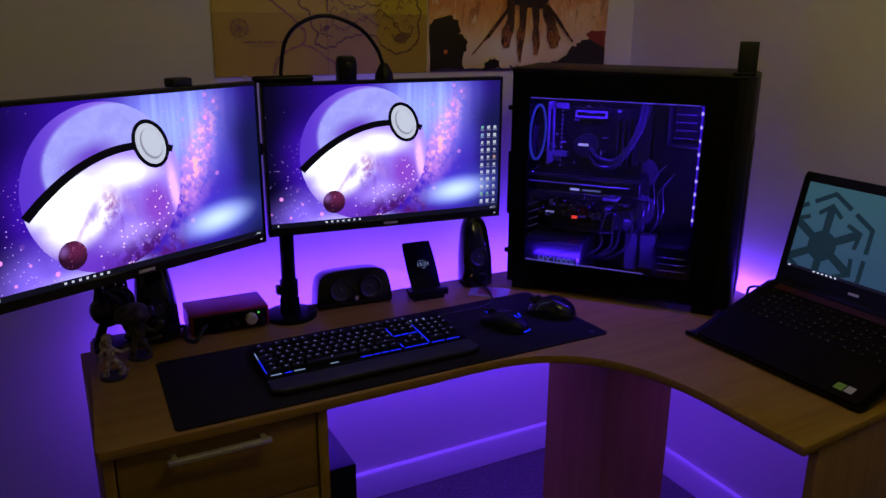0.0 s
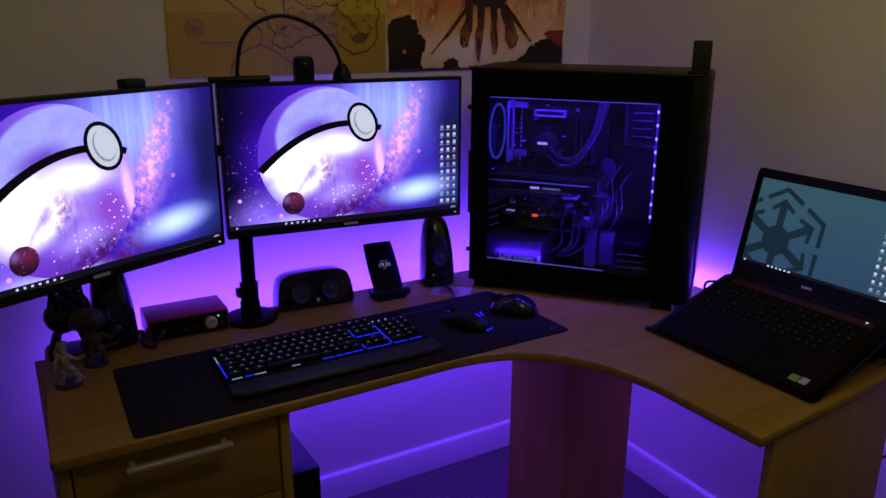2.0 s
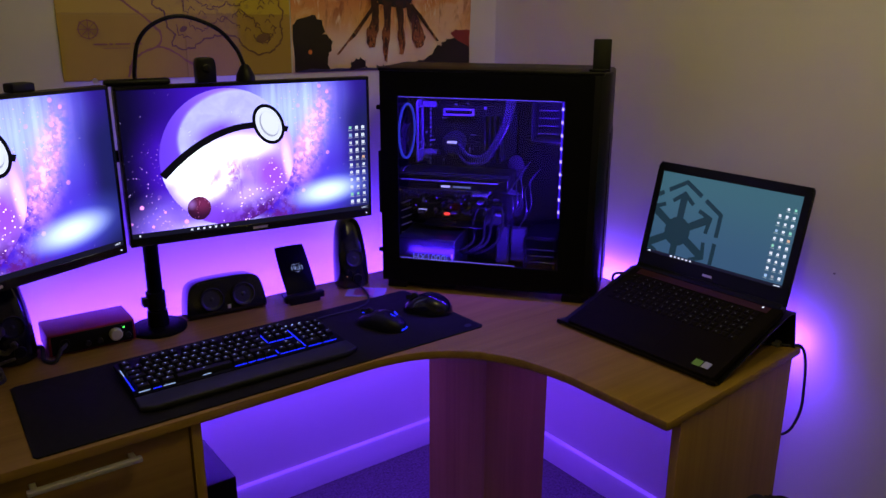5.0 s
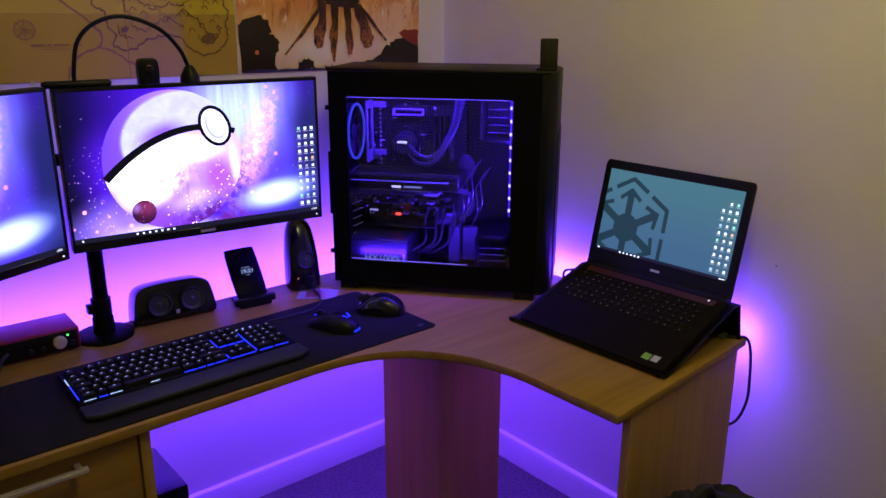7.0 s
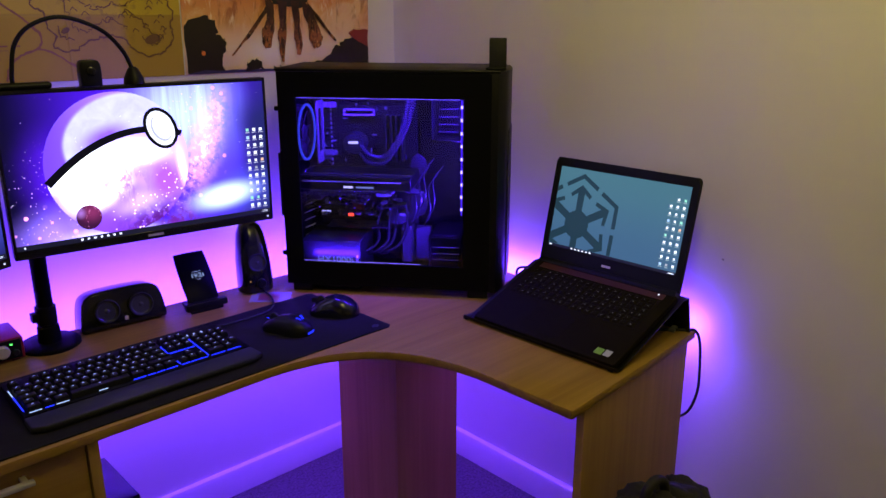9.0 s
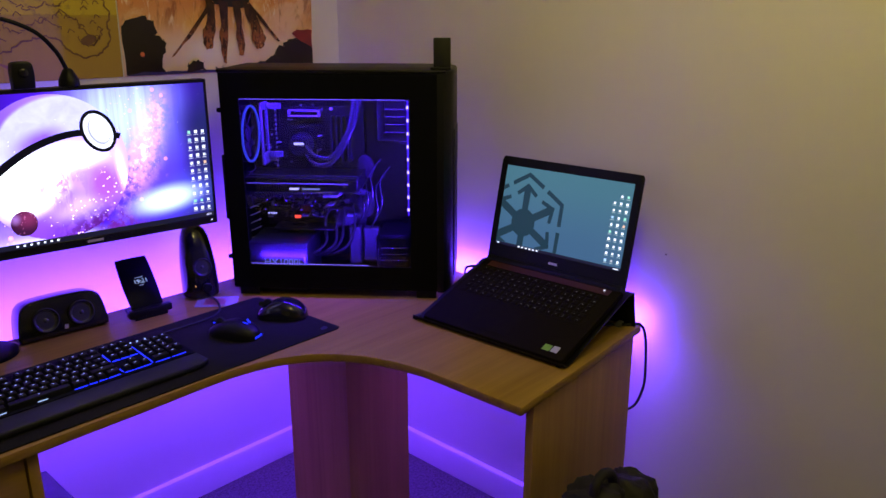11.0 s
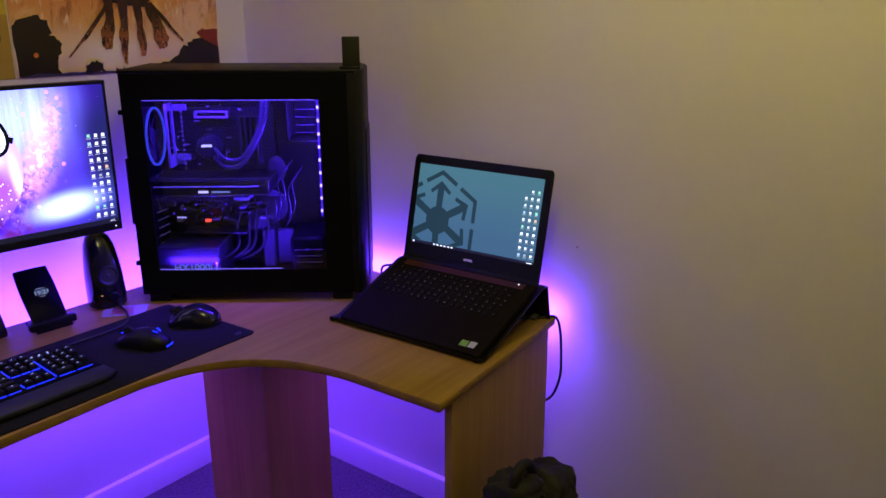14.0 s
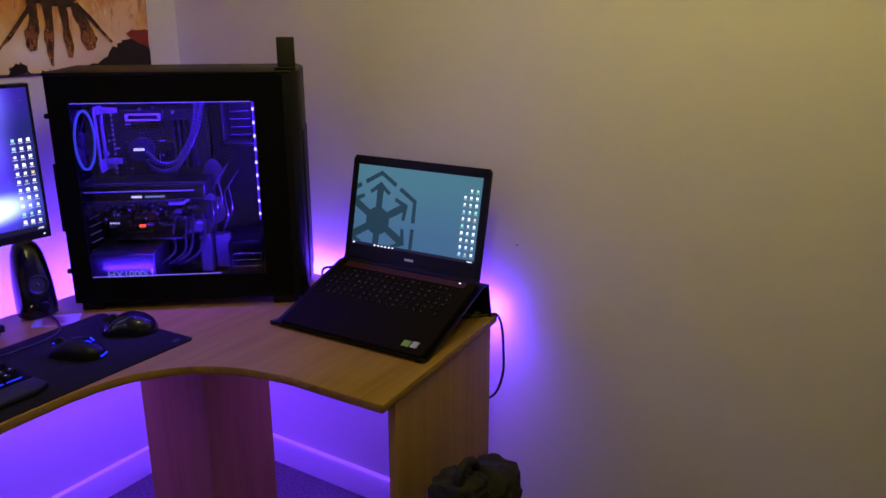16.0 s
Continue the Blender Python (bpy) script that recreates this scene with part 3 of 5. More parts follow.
# ---- wall posters ----
def map_material():
    n = Nodes("parchment_map")
    x, _, z = n.xyz(n.coord("Object"))
    p = n.vec(x, 0.0, z)
    big, mid = n.noise(p, 3.5, 4, 0.6), n.noise(p, 24, 5, 0.65)
    col = n.mix(big, (0.44, 0.31, 0.018), (0.56, 0.40, 0.030))
    # yellower above the fold, rosier below it towards the right
    col = n.mix(n.m("MULTIPLY", n.step(z, 0.138, 0.150), 0.75), col, (0.66, 0.50, 0.045))
    col = n.mix(n.m("MULTIPLY", n.m("MULTIPLY", n.step(x, 0.16, 0.34), n.step(z, 0.150, 0.138)), 0.7), col, (0.42, 0.26, 0.055))
    blot = n.step(n.noise(p, 46, 4, 0.7), 0.50, 0.66)
    col = n.mix(n.m("MULTIPLY", n.m("MULTIPLY", blot, n.spot(x, z, 0.38, 0.16, 0.20, 0.13)), 0.6), col, (0.22, 0.13, 0.06))
    rose = n.m("MULTIPLY", n.spot(x, z, 0.065, 0.105, 0.034, 0.034), n.step(mid, 0.45, 0.6))
    col = n.mix(n.m("MULTIPLY", rose, 0.5), col, (0.20, 0.11, 0.03))
    fold = n.m("MAXIMUM", n.step(n.m("ABSOLUTE", n.m("SUBTRACT", z, 0.146)), 0.004, 0.0), n.step(n.m("ABSOLUTE", n.m("SUBTRACT", x, 0.28)), 0.004, 0.0))
    col = n.mix(n.m("MULTIPLY", fold, 0.25), col, (0.24, 0.14, 0.045))
    col = n.mix(n.m("MULTIPLY", mid, 0.3), col, (0.40, 0.26, 0.02))
    return n.surface(col, 0.55, normal=n.bump(n.m("ADD", big, fold), 0.002, 0.4), spec=0.3)


def sky_poster_material():
    n = Nodes("burning_sky_poster")
    x, _, z = n.xyz(n.coord("Object"))
    p = n.vec(x, 0.0, z)
    c, f = n.noise(p, 9, 5, 0.65, 0.8), n.noise(n.scale(p, (34, 1, 10)), 1.0, 5, 0.65, 0.8)
    col = n.ramp(z, [(0.0, (0.70, 0.50, 0.40)), (0.07, (0.86, 0.66, 0.50)), (0.13, (0.80, 0.42, 0.16)), (0.20, (0.70, 0.24, 0.05)), (0.5, (0.55, 0.15, 0.03))])
    col = n.mix(n.m("MULTIPLY", n.step(c, 0.46, 0.66), 0.7), col, (0.88, 0.62, 0.36))
    col = n.mix(n.m("MULTIPLY", n.m("MULTIPLY", n.step(f, 0.50, 0.66), n.step(z, 0.09, 0.17)), 0.75), col, (0.32, 0.075, 0.020))
    col = n.mix(n.m("MULTIPLY", n.step(n.noise(n.scale(p, (60, 1, 14)), 1.0, 4, 0.6, 1.0), 0.58, 0.68), n.step(z, 0.10, 0.15)), col, (0.90, 0.70, 0.46))
    col = n.mix(n.m("MULTIPLY", n.spot(x, z, 0.25, 0.055, 0.14, 0.075), 0.9), col, (0.92, 0.82, 0.72))
    return n.surface(col, 0.35, normal=n.bump(c, 0.001, 0.3), spec=0.4)


def machine_material():
    n = Nodes("poster_machine_ink")
    x, _, z = n.xyz(n.coord("Object"))
    p = n.vec(x, 0.0, z)
    f = n.noise(n.scale(p, (90, 1, 34)), 1.0, 4, 0.65, 0.6)
    col = n.mix(n.step(z, 0.15, 0.07), (0.060, 0.020, 0.010), (0.42, 0.14, 0.045))
    col = n.mix(n.step(f, 0.44, 0.60), col, (0.035, 0.012, 0.008))
    col = n.mix(n.m("MULTIPLY", n.step(n.noise(p, 120, 3), 0.60, 0.68), n.step(z, 0.16, 0.08)), col, (0.80, 0.42, 0.16))
    return n.surface(col, 0.35, spec=0.4)


POSTER_DARK = plain("poster_black_ink", (0.016, 0.008, 0.007), 0.35, grain=60, depth=0.00005, vary=0.6)
POSTER_RUST = machine_material()
POSTER_RED = plain("poster_red_ink", (0.26, 0.030, 0.018), 0.35, grain=50, depth=0.00005, vary=0.5)
POSTER_BLUE = plain("poster_blue_ink", (0.05, 0.035, 0.13), 0.35, grain=80, depth=0.00005, vary=0.6)


def sheet(x0, x1, z0, z1, wave=0.0015):
    """A thin paper sheet with a slight wave, in front of y = 0."""
    bm = bmesh.new()
    nx, nz = 24, 18
    grid = [[bm.verts.new((x0 + (x1 - x0) * i / nx, -0.0018 - wave * (0.5 + 0.5 * math.sin(i * 0.7 + j * 0.4)), z0 + (z1 - z0) * j / nz)) for i in range(nx + 1)] for j in range(nz + 1)]
    for j in range(nz):
        for i in range(nx):
            bm.faces.new((grid[j][i], grid[j][i + 1], grid[j + 1][i + 1], grid[j + 1][i]))
    r = bmesh.ops.extrude_face_region(bm, geom=list(bm.faces))["geom"]
    bmesh.ops.translate(bm, verts=[v for v in r if isinstance(v, bmesh.types.BMVert)], vec=(0, 0.0005, 0))
    bmesh.ops.recalc_face_normals(bm, faces=bm.faces)
    return bm


MAP_INK, MAP_RED = plain("map_brown_ink", (0.17, 0.085, 0.030), 0.6, grain=120, vary=0.4), plain("map_red_brown_ink", (0.30, 0.13, 0.050), 0.6, grain=120, vary=0.3)


def ribbon(pts, w, h, seed, amp=0.003, n=5, closed=False):
    """A thin flat line with an uneven run, h in front of y = 0."""
    rnd = random.Random(seed)
    line = [(p.x + rnd.uniform(-amp, amp), p.z + rnd.uniform(-amp, amp)) for p in smooth_line([(x, 0, z) for x, z in pts], n)]
    bm, rows_ = bmesh.new(), []
    for k, (x, z) in enumerate(line):
        a, b = line[max(k - 1, 0)], line[min(k + 1, len(line) - 1)]
        dx, dz = b[0] - a[0], b[1] - a[1]
        s = w * rnd.uniform(0.6, 1.2) / 2 / max(1e-6, math.hypot(dx, dz))
        rows_.append((bm.verts.new((x - dz * s, -h, z + dx * s)), bm.verts.new((x + dz * s, -h, z - dx * s))))
    for a, b in zip(rows_, rows_[1:]):
        bm.faces.new((a[0], a[1], b[1], b[0]))
    return bm


world_map = thing("map_poster", "yellowed parchment map poster taped to the wall", "poster", pose(-1.2455, 0, 1.246, 0, 0.5, 0))
part("paper", sheet(0, 0.552, 0, 0.42), map_material(), world_map)
COAST = [(0.300, 0.300), (0.262, 0.270), (0.240, 0.235), (0.228, 0.196), (0.205, 0.168), (0.232, 0.150), (0.236, 0.123), (0.252, 0.098), (0.246, 0.076), (0.285, 0.066), (0.315, 0.080), (0.345, 0.094), (0.380, 0.100), (0.410, 0.086), (0.430, 0.066), (0.462, 0.052), (0.492, 0.052), (0.512, 0.070), (0.530, 0.092), (0.524, 0.122), (0.532, 0.150), (0.520, 0.185), (0.530, 0.230), (0.500, 0.280)]
part("coast_line", ribbon(COAST, 0.0042, 0.0040, 2, 0.0035), MAP_INK, world_map)
for k, pts in enumerate((
    [(0.268, 0.190), (0.285, 0.150), (0.300, 0.118), (0.330, 0.112), (0.352, 0.128), (0.384, 0.136), (0.420, 0.120)],
    [(0.300, 0.205), (0.322, 0.172), (0.352, 0.160), (0.380, 0.172), (0.410, 0.168), (0.440, 0.180)],
    [(0.430, 0.150), (0.452, 0.132), (0.470, 0.104), (0.500, 0.096), (0.512, 0.116)],
    [(0.255, 0.118), (0.270, 0.100), (0.292, 0.090)],
    [(0.452, 0.094), (0.470, 0.078), (0.490, 0.082), (0.500, 0.094)],
    [(0.348, 0.210), (0.392, 0.204), (0.430, 0.212), (0.470, 0.200), (0.500, 0.206)])):
    part("hill_line", ribbon(pts, 0.0030, 0.0041, 20 + k, 0.0055, 7), MAP_INK, world_map)
for k in range(26):
    rnd = random.Random(900 + k)
    x, z = rnd.uniform(0.275, 0.505), rnd.uniform(0.105, 0.215)
    part("peak_mark", ribbon([(x - 0.007, z - 0.004), (x - 0.001, z + 0.005), (x + 0.008, z - 0.003)], 0.0026, 0.0042, 40 + k, 0.0012, 3), MAP_INK, world_map)
part("lake", flat(oval(0.476, 0.090, 0.020, 0.011, 0.3, 20), 0.0040), MAP_INK, world_map)
part("lake", flat(oval(0.275, 0.112, 0.010, 0.006, 0.5, 16), 0.0040), MAP_INK, world_map)
part("sea_route", ribbon([(0.075, 0.196), (0.130, 0.180), (0.172, 0.150), (0.205, 0.122), (0.222, 0.098), (0.212, 0.074), (0.180, 0.062), (0.152, 0.040), (0.140, 0.006)], 0.0060, 0.0038, 61, 0.0012), MAP_RED, world_map)
part("sea_route", ribbon([(0.212, 0.074), (0.245, 0.062), (0.280, 0.038), (0.305, 0.024)], 0.0052, 0.0039, 62, 0.0012), MAP_RED, world_map)
part("compass_ring", ring_flat(oval(0.062, 0.112, 0.0215, 0.0205, n=28), oval(0.062, 0.112, 0.0195, 0.0185, n=28), 0.0040), MAP_RED, world_map)
for k in range(4):
    a = math.pi / 4 * k
    part("compass_ray", ribbon([(0.062 - 0.024 * math.cos(a), 0.112 - 0.023 * math.sin(a)), (0.062 + 0.024 * math.cos(a), 0.112 + 0.023 * math.sin(a))], 0.0016, 0.0042, 70 + k, 0.0002), MAP_RED, world_map)
for x0, x1, z0 in ((0.070, 0.100, 0.078), (0.104, 0.112, 0.078), (0.117, 0.150, 0.078), (0.156, 0.176, 0.078), (0.090, 0.150, 0.070)):
    part("caption_bar", quads_flat([(x0, x1, z0, z0 + (0.0035 if z0 > 0.072 else 0.0012))], 0.0041), MAP_RED, world_map)
sky = thing("sky_poster", "orange burning-sky poster with dark walking machine on the wall", "poster", pose(-0.6905, 0, 1.240, 0, 0.8, 0))
part("paper", sheet(0, 0.588, 0, 0.55, 0.0008), sky_poster_material(), sky)


def ragged(pts, seed, amp=0.004, n=4):
    rnd, out = random.Random(seed), []
    for (ax, az), (bx_, bz_) in zip(pts, pts[1:] + pts[:1]):
        for k in range(n):
            s = k / n
            out.append((ax + (bx_ - ax) * s + rnd.uniform(-amp, amp), az + (bz_ - az) * s + rnd.uniform(-amp, amp)))
    return [(min(0.586, max(0.002, x)), max(0.002, z)) for x, z in out]


for k, (mat, nm, pts) in enumerate([
    (POSTER_DARK, "rock", [(0.002, 0.002), (0.108, 0.002), (0.100, 0.035), (0.116, 0.062), (0.114, 0.088), (0.094, 0.100), (0.092, 0.132), (0.062, 0.147), (0.014, 0.136), (0.002, 0.120)]),
    (POSTER_DARK, "right_hill", [(0.33, 0.004), (0.42, 0.03), (0.47, 0.065), (0.50, 0.085), (0.586, 0.10), (0.586, 0.004)]),
    (POSTER_RED, "red_slope", [(0.51, 0.10), (0.53, 0.112), (0.584, 0.11), (0.584, 0.06)]),
    (POSTER_BLUE, "blue_shore", [(0.002, 0.002), (0.58, 0.002), (0.42, 0.007), (0.30, 0.008), (0.16, 0.008), (0.05, 0.012)]),
    (POSTER_DARK, "boulder", [(0.17, 0.008), (0.225, 0.008), (0.222, 0.030), (0.195, 0.036), (0.172, 0.026)]),
    (POSTER_DARK, "boulder", [(0.255, 0.006), (0.30, 0.006), (0.285, 0.016), (0.262, 0.016)]),
    (POSTER_DARK, "machine_body", [(0.240, 0.27), (0.405, 0.27), (0.378, 0.195), (0.345, 0.165), (0.322, 0.172), (0.285, 0.165), (0.252, 0.195)]),
    (POSTER_RUST, "machine_leg", [(0.240, 0.20), (0.266, 0.18), (0.264, 0.135), (0.260, 0.10), (0.250, 0.066), (0.232, 0.062), (0.222, 0.08), (0.226, 0.112), (0.240, 0.138)]),
    (POSTER_RUST, "machine_leg", [(0.275, 0.19), (0.305, 0.185), (0.303, 0.11), (0.296, 0.06), (0.289, 0.024), (0.281, 0.026), (0.277, 0.06), (0.273, 0.10), (0.284, 0.13)]),
    (POSTER_RUST, "machine_leg", [(0.318, 0.185), (0.345, 0.19), (0.345, 0.12), (0.353, 0.08), (0.346, 0.042), (0.333, 0.045), (0.326, 0.09), (0.328, 0.12)]),
    (POSTER_RUST, "machine_leg", [(0.350, 0.19), (0.374, 0.18), (0.405, 0.125), (0.420, 0.09), (0.412, 0.064), (0.392, 0.060), (0.374, 0.085), (0.374, 0.12), (0.360, 0.15)]),
    (POSTER_RUST, "machine_strut", [(0.129, 0.046), (0.135, 0.045), (0.200, 0.108), (0.262, 0.182), (0.252, 0.195), (0.232, 0.162)]),
    (POSTER_RUST, "machine_strut", [(0.462, 0.078), (0.468, 0.080), (0.408, 0.150), (0.372, 0.185), (0.372, 0.172)]),
]):
    amp = 0.005 if mat is POSTER_DARK else 0.002
    part(nm, flat(ragged(pts, k, amp), 0.0034 + 0.00025 * k), mat, sky)
part("ember_light", flat(oval(0.050, 0.054, 0.006, 0.006, n=16), 0.0072), plain("poster_orange_ink", (0.75, 0.20, 0.05), 0.35), sky)

# ---- desk mat ----
single("desk_mat", prism([(-1.487, -0.632), (-0.556, -0.630), (-0.546, -0.622), (-0.562, -0.328), (-0.572, -0.320), (-1.472, -0.331), (-1.481, -0.338), (-1.492, -0.624)], ZD, ZD + 0.003, 0.0008), CLOTH, "long black cloth mouse mat on the desk", "mouse mat")
single("mat_emblem", prism(oval(0, 0, 0.012, 0.008, n=6), 0, 0.0004), DARK_GREY, "small grey printed emblem on the mat corner", "emblem", pose(-0.577, -0.606, ZD + 0.003, 0, 0, 30))

# ---- keyboard ----
KEY_BLUE = glow("key_light_blue", (0.010, 0.022, 1.0), 2.4)
KEY_WHITE = glow("key_light_white", (0.45, 0.60, 1.0), 1.1)
KEY_DIM = glow("key_legend", (0.42, 0.50, 1.0), 1.0)
KEYCAP = plain("black_keycap", (0.006, 0.006, 0.006), 0.50, grain=900, depth=0.0001, spec=0.14)
kb = thing("keyboard", "black mechanical keyboard with blue-lit keys and a wrist rest", "keyboard", pose(-1.083, -0.396, ZD + 0.003, 0, 0, 0.2))
tilt = pose(0, 0, 0, 4.5, 0, 0)
KW = 0.222
part("case", prism([(-KW, -0.137), (KW, -0.137), (KW, 0.0), (KW - 0.01, 0.006), (-KW + 0.01, 0.006), (-KW, 0.0)], 0.012, 0.024, 0.003, pose(0, 0, 0.0, 4.5)), BLACK_STEEL, kb)
rest = [(-KW - 0.002, -0.140), (KW + 0.002, -0.140), (KW + 0.004, -0.185), (KW - 0.02, -0.197), (-KW + 0.02, -0.197), (-KW - 0.004, -0.185)]
part("wrist_rest", prism(rest, 0.001, 0.013, 0.004, None, 3), DARK_GREY, kb, "soft dark grey wrist rest")
for fx in (-0.19, 0.19):
    part("foot", box(fx - 0.015, fx + 0.015, -0.012, 0.0, 0.0, 0.013, 0.001), RUBBER, kb)
key_cache = {}


def key_mesh(w, d, h=0.0095):
    k = (round(w, 4), round(d, 4), h)
    if k not in key_cache:
        bm = bmesh.new()
        a = 0.5
        lo = [bm.verts.new((sx * w * a, sy * d * a, 0)) for sx, sy in ((-1, -1), (1, -1), (1, 1), (-1, 1))]
        hi = [bm.verts.new((sx * (w * a - 0.0022), sy * (d * a - 0.0022) + 0.0008, h)) for sx, sy in ((-1, -1), (1, -1), (1, 1), (-1, 1))]
        for i in range(4):
            bm.faces.new((lo[i], lo[(i + 1) % 4], hi[(i + 1) % 4], hi[i]))
        bm.faces.new(hi)
        bm.faces.new(lo[::-1])
        bmesh.ops.bevel(bm, geom=[e for e in bm.edges if all(v.co.z > h / 2 for v in e.verts)], offset=0.001, segments=1, affect="EDGES")
        key_cache[k] = mesh_of("key", bm, KEYCAP, False)
    return key_cache[k]


U = 0.0190
rows = [
    (0.0, [(0, 1)] + [(2 + k, 1) for k in range(4)] + [(6.5 + k, 1) for k in range(4)] + [(11 + k, 1) for k in range(4)] + [(15.25 + k, 1) for k in range(3)]),
    (1.2, [(k, 1) for k in range(13)] + [(13, 2)] + [(15.25 + k, 1) for k in range(3)] + [(18.5 + k, 1) for k in range(4)]),
    (2.2, [(0, 1.5)] + [(1.5 + k, 1) for k in range(12)] + [(13.5, 1.5)] + [(15.25 + k, 1) for k in range(3)] + [(18.5 + k, 1) for k in range(4)]),
    (3.2, [(0, 1.75)] + [(1.75 + k, 1) for k in range(12)] + [(13.75, 1.25)] + [(18.5 + k, 1) for k in range(3)]),
    (4.2, [(0, 1.25)] + [(1.25 + k, 1) for k in range(11)] + [(12.25, 2.75)] + [(16.25, 1)] + [(18.5 + k, 1) for k in range(4)]),
    (5.2, [(0, 1.5), (1.5, 1), (2.5, 1.5), (4, 6), (10, 1.5), (11.5, 1), (12.5, 1), (13.5, 1.5), (15.25, 1), (16.25, 1), (17.25, 1), (18.5, 2), (20.5, 1)]),
]
X0, Y0, ZK = -0.2145, -0.010, 0.0242
legend = bmesh.new()
for ry, keys in rows:
    for kx, w in keys:
        x, y = X0 + (kx + w / 2) * U * 0.998, Y0 - (ry + 0.5) * U
        part("key", key_mesh(w * U - 0.0018, U - 0.0018), KEYCAP, kb, "", tilt @ pose(x, y, ZK))
        s = 0.0019
        vs = [legend.verts.new(tilt @ Vector((x + dx, y + 0.0028 + dy, ZK + 0.0099))) for dx, dy in ((-s, -0.0011), (s, -0.0011), (s, 0.0011), (-s, 0.0011))]
        legend.faces.new(vs)
tagged(part("key_legends", legend, KEY_DIM, kb, "pale lit key legends"), kind="stuff")


def key_light(x0, x1, y0, y1, mat, z=ZK + 0.0016):
    part("key_light", box(x0, x1, y0, y1, z, z + 0.0012, m=tilt), mat, kb)


ky = lambda r: Y0 - r * U
kx_ = lambda c: X0 + c * U * 0.998
for c0, c1, mat in ((0.2, 1.3, KEY_WHITE), (1.6, 2.4, KEY_BLUE), (2.6, 3.8, KEY_WHITE), (6.6, 7.5, KEY_WHITE), (10.1, 11.4, KEY_BLUE), (11.6, 12.4, KEY_BLUE), (12.6, 13.4, KEY_BLUE), (13.6, 14.8, KEY_BLUE), (15.3, 16.2, KEY_BLUE), (16.3, 17.2, KEY_BLUE), (17.3, 18.2, KEY_BLUE), (18.7, 20.3, KEY_BLUE), (20.6, 22.2, KEY_BLUE)):
    key_light(kx_(c0), kx_(c1), ky(6.30), ky(6.22), mat, ZK + 0.0005)
key_light(kx_(15.13), kx_(15.22), ky(3.2), ky(1.3), KEY_BLUE)
key_light(kx_(18.36), kx_(18.46), ky(6.1), ky(1.5), KEY_BLUE)
for c in (15.3, 16.3, 17.3):
    key_light(kx_(c), kx_(c + 0.85), ky(3.42), ky(3.30), KEY_BLUE)
key_light(kx_(15.13), kx_(15.22), ky(6.1), ky(5.3), KEY_BLUE)
key_light(kx_(-0.22), kx_(-0.12), ky(2.6), ky(1.2), KEY_WHITE)
key_light(kx_(-0.22), kx_(-0.12), ky(5.8), ky(2.8), KEY_BLUE)
for c in (16.0, 18.6, 19.4, 20.3):
    key_light(kx_(c), kx_(c + 0.2), ky(0.62), ky(0.5), KEY_WHITE)
single("keyboard_cable", tube([(-0.93, -0.392, ZD + 0.012), (-0.86, -0.372, ZD + 0.0065), (-0.72, -0.365, ZD + 0.0062), (-0.66, -0.30, ZD + 0.006), (-0.63, -0.17, ZD + 0.004)], 0.0024), RUBBER, "thin black cable lying across the mat", "cable")


# ---- mice ----
def mouse(label, m, length, width, height, lit):
    t = thing("computer_mouse", label, "mouse", m, "computer mice")
    bm = bmesh.new()
    bmesh.ops.create_uvsphere(bm, u_segments=28, v_segments=16, radius=1.0)
    for v in bm.verts:
        y = v.co.y
        waist = 1 - 0.16 * math.exp(-((y - 0.15) / 0.35) ** 2)
        s = math.copysign(abs(v.co.x) ** 0.8, v.co.x)
        v.co.x = s * width / 2 * waist
        v.co.z = max(0, v.co.z) ** 0.75 * height * (1 - 0.28 * max(0, y) - 0.10 * y * y) if v.co.z > 0 else 0.0
        v.co.y = y * length / 2
    part("shell", bm, BLACK_GLOSS if not lit else BLACK_PLASTIC, t)
    part("wheel", lathe([(0.009, -0.0035), (0.0105, -0.002), (0.0105, 0.002), (0.009, 0.0035)], 18, pose(0, length * 0.27, height * 0.74, 0, 90, 0)), RUBBER, t)
    part("button_seam", box(-0.0006, 0.0006, length * 0.08, length * 0.46, height * 0.55, height * 0.80), RUBBER, t)
    if lit:
        for sx in (-1, 1):
            part("palm_light", box(-0.0016, 0.0016, -0.006, 0.006, 0, 0.0012, m=pose(sx * 0.0065, -length * 0.27, height * 0.925, 24, sx * -8, sx * -26)), KEY_BLUE, t, "blue lit palm emblem")
        part("tail_light", box(-0.012, 0.012, -length * 0.495, -length * 0.475, 0.004, 0.008, 0.001), KEY_BLUE, t, "blue lit strip at the back")
        part("wheel_light", box(-0.004, 0.004, length * 0.38, length * 0.42, height * 0.62, height * 0.64), KEY_BLUE, t)
    return t


mouse("black gaming mouse with a blue lit emblem on the mat", pose(-0.738, -0.492, ZD + 0.003, 0, 0, 24), 0.126, 0.070, 0.038, True)
mouse("glossy black mouse resting on the mat", pose(-0.598, -0.478, ZD + 0.003, 0, 0, 40), 0.120, 0.080, 0.046, False)

# ---- speakers ----
def driver(parent, x, y, z, r, lean):
    m = pose(x, y, z, 90 + lean, 0, 0)
    part("surround", lathe([(r * 0.80, 0), (r, 0.001), (r, 0.004), (r * 0.92, 0.006), (r * 0.82, 0.0045), (r * 0.80, 0.0)], 30, m), RUBBER, parent)
    part("cone", lathe([(r * 0.82, 0.002), (r * 0.80, 0.0035), (r * 0.45, -0.003), (r * 0.34, -0.002), (r * 0.2, 0.002), (0.0005, 0.003)], 30, m), GREY_CONE, parent, "grey speaker cone")


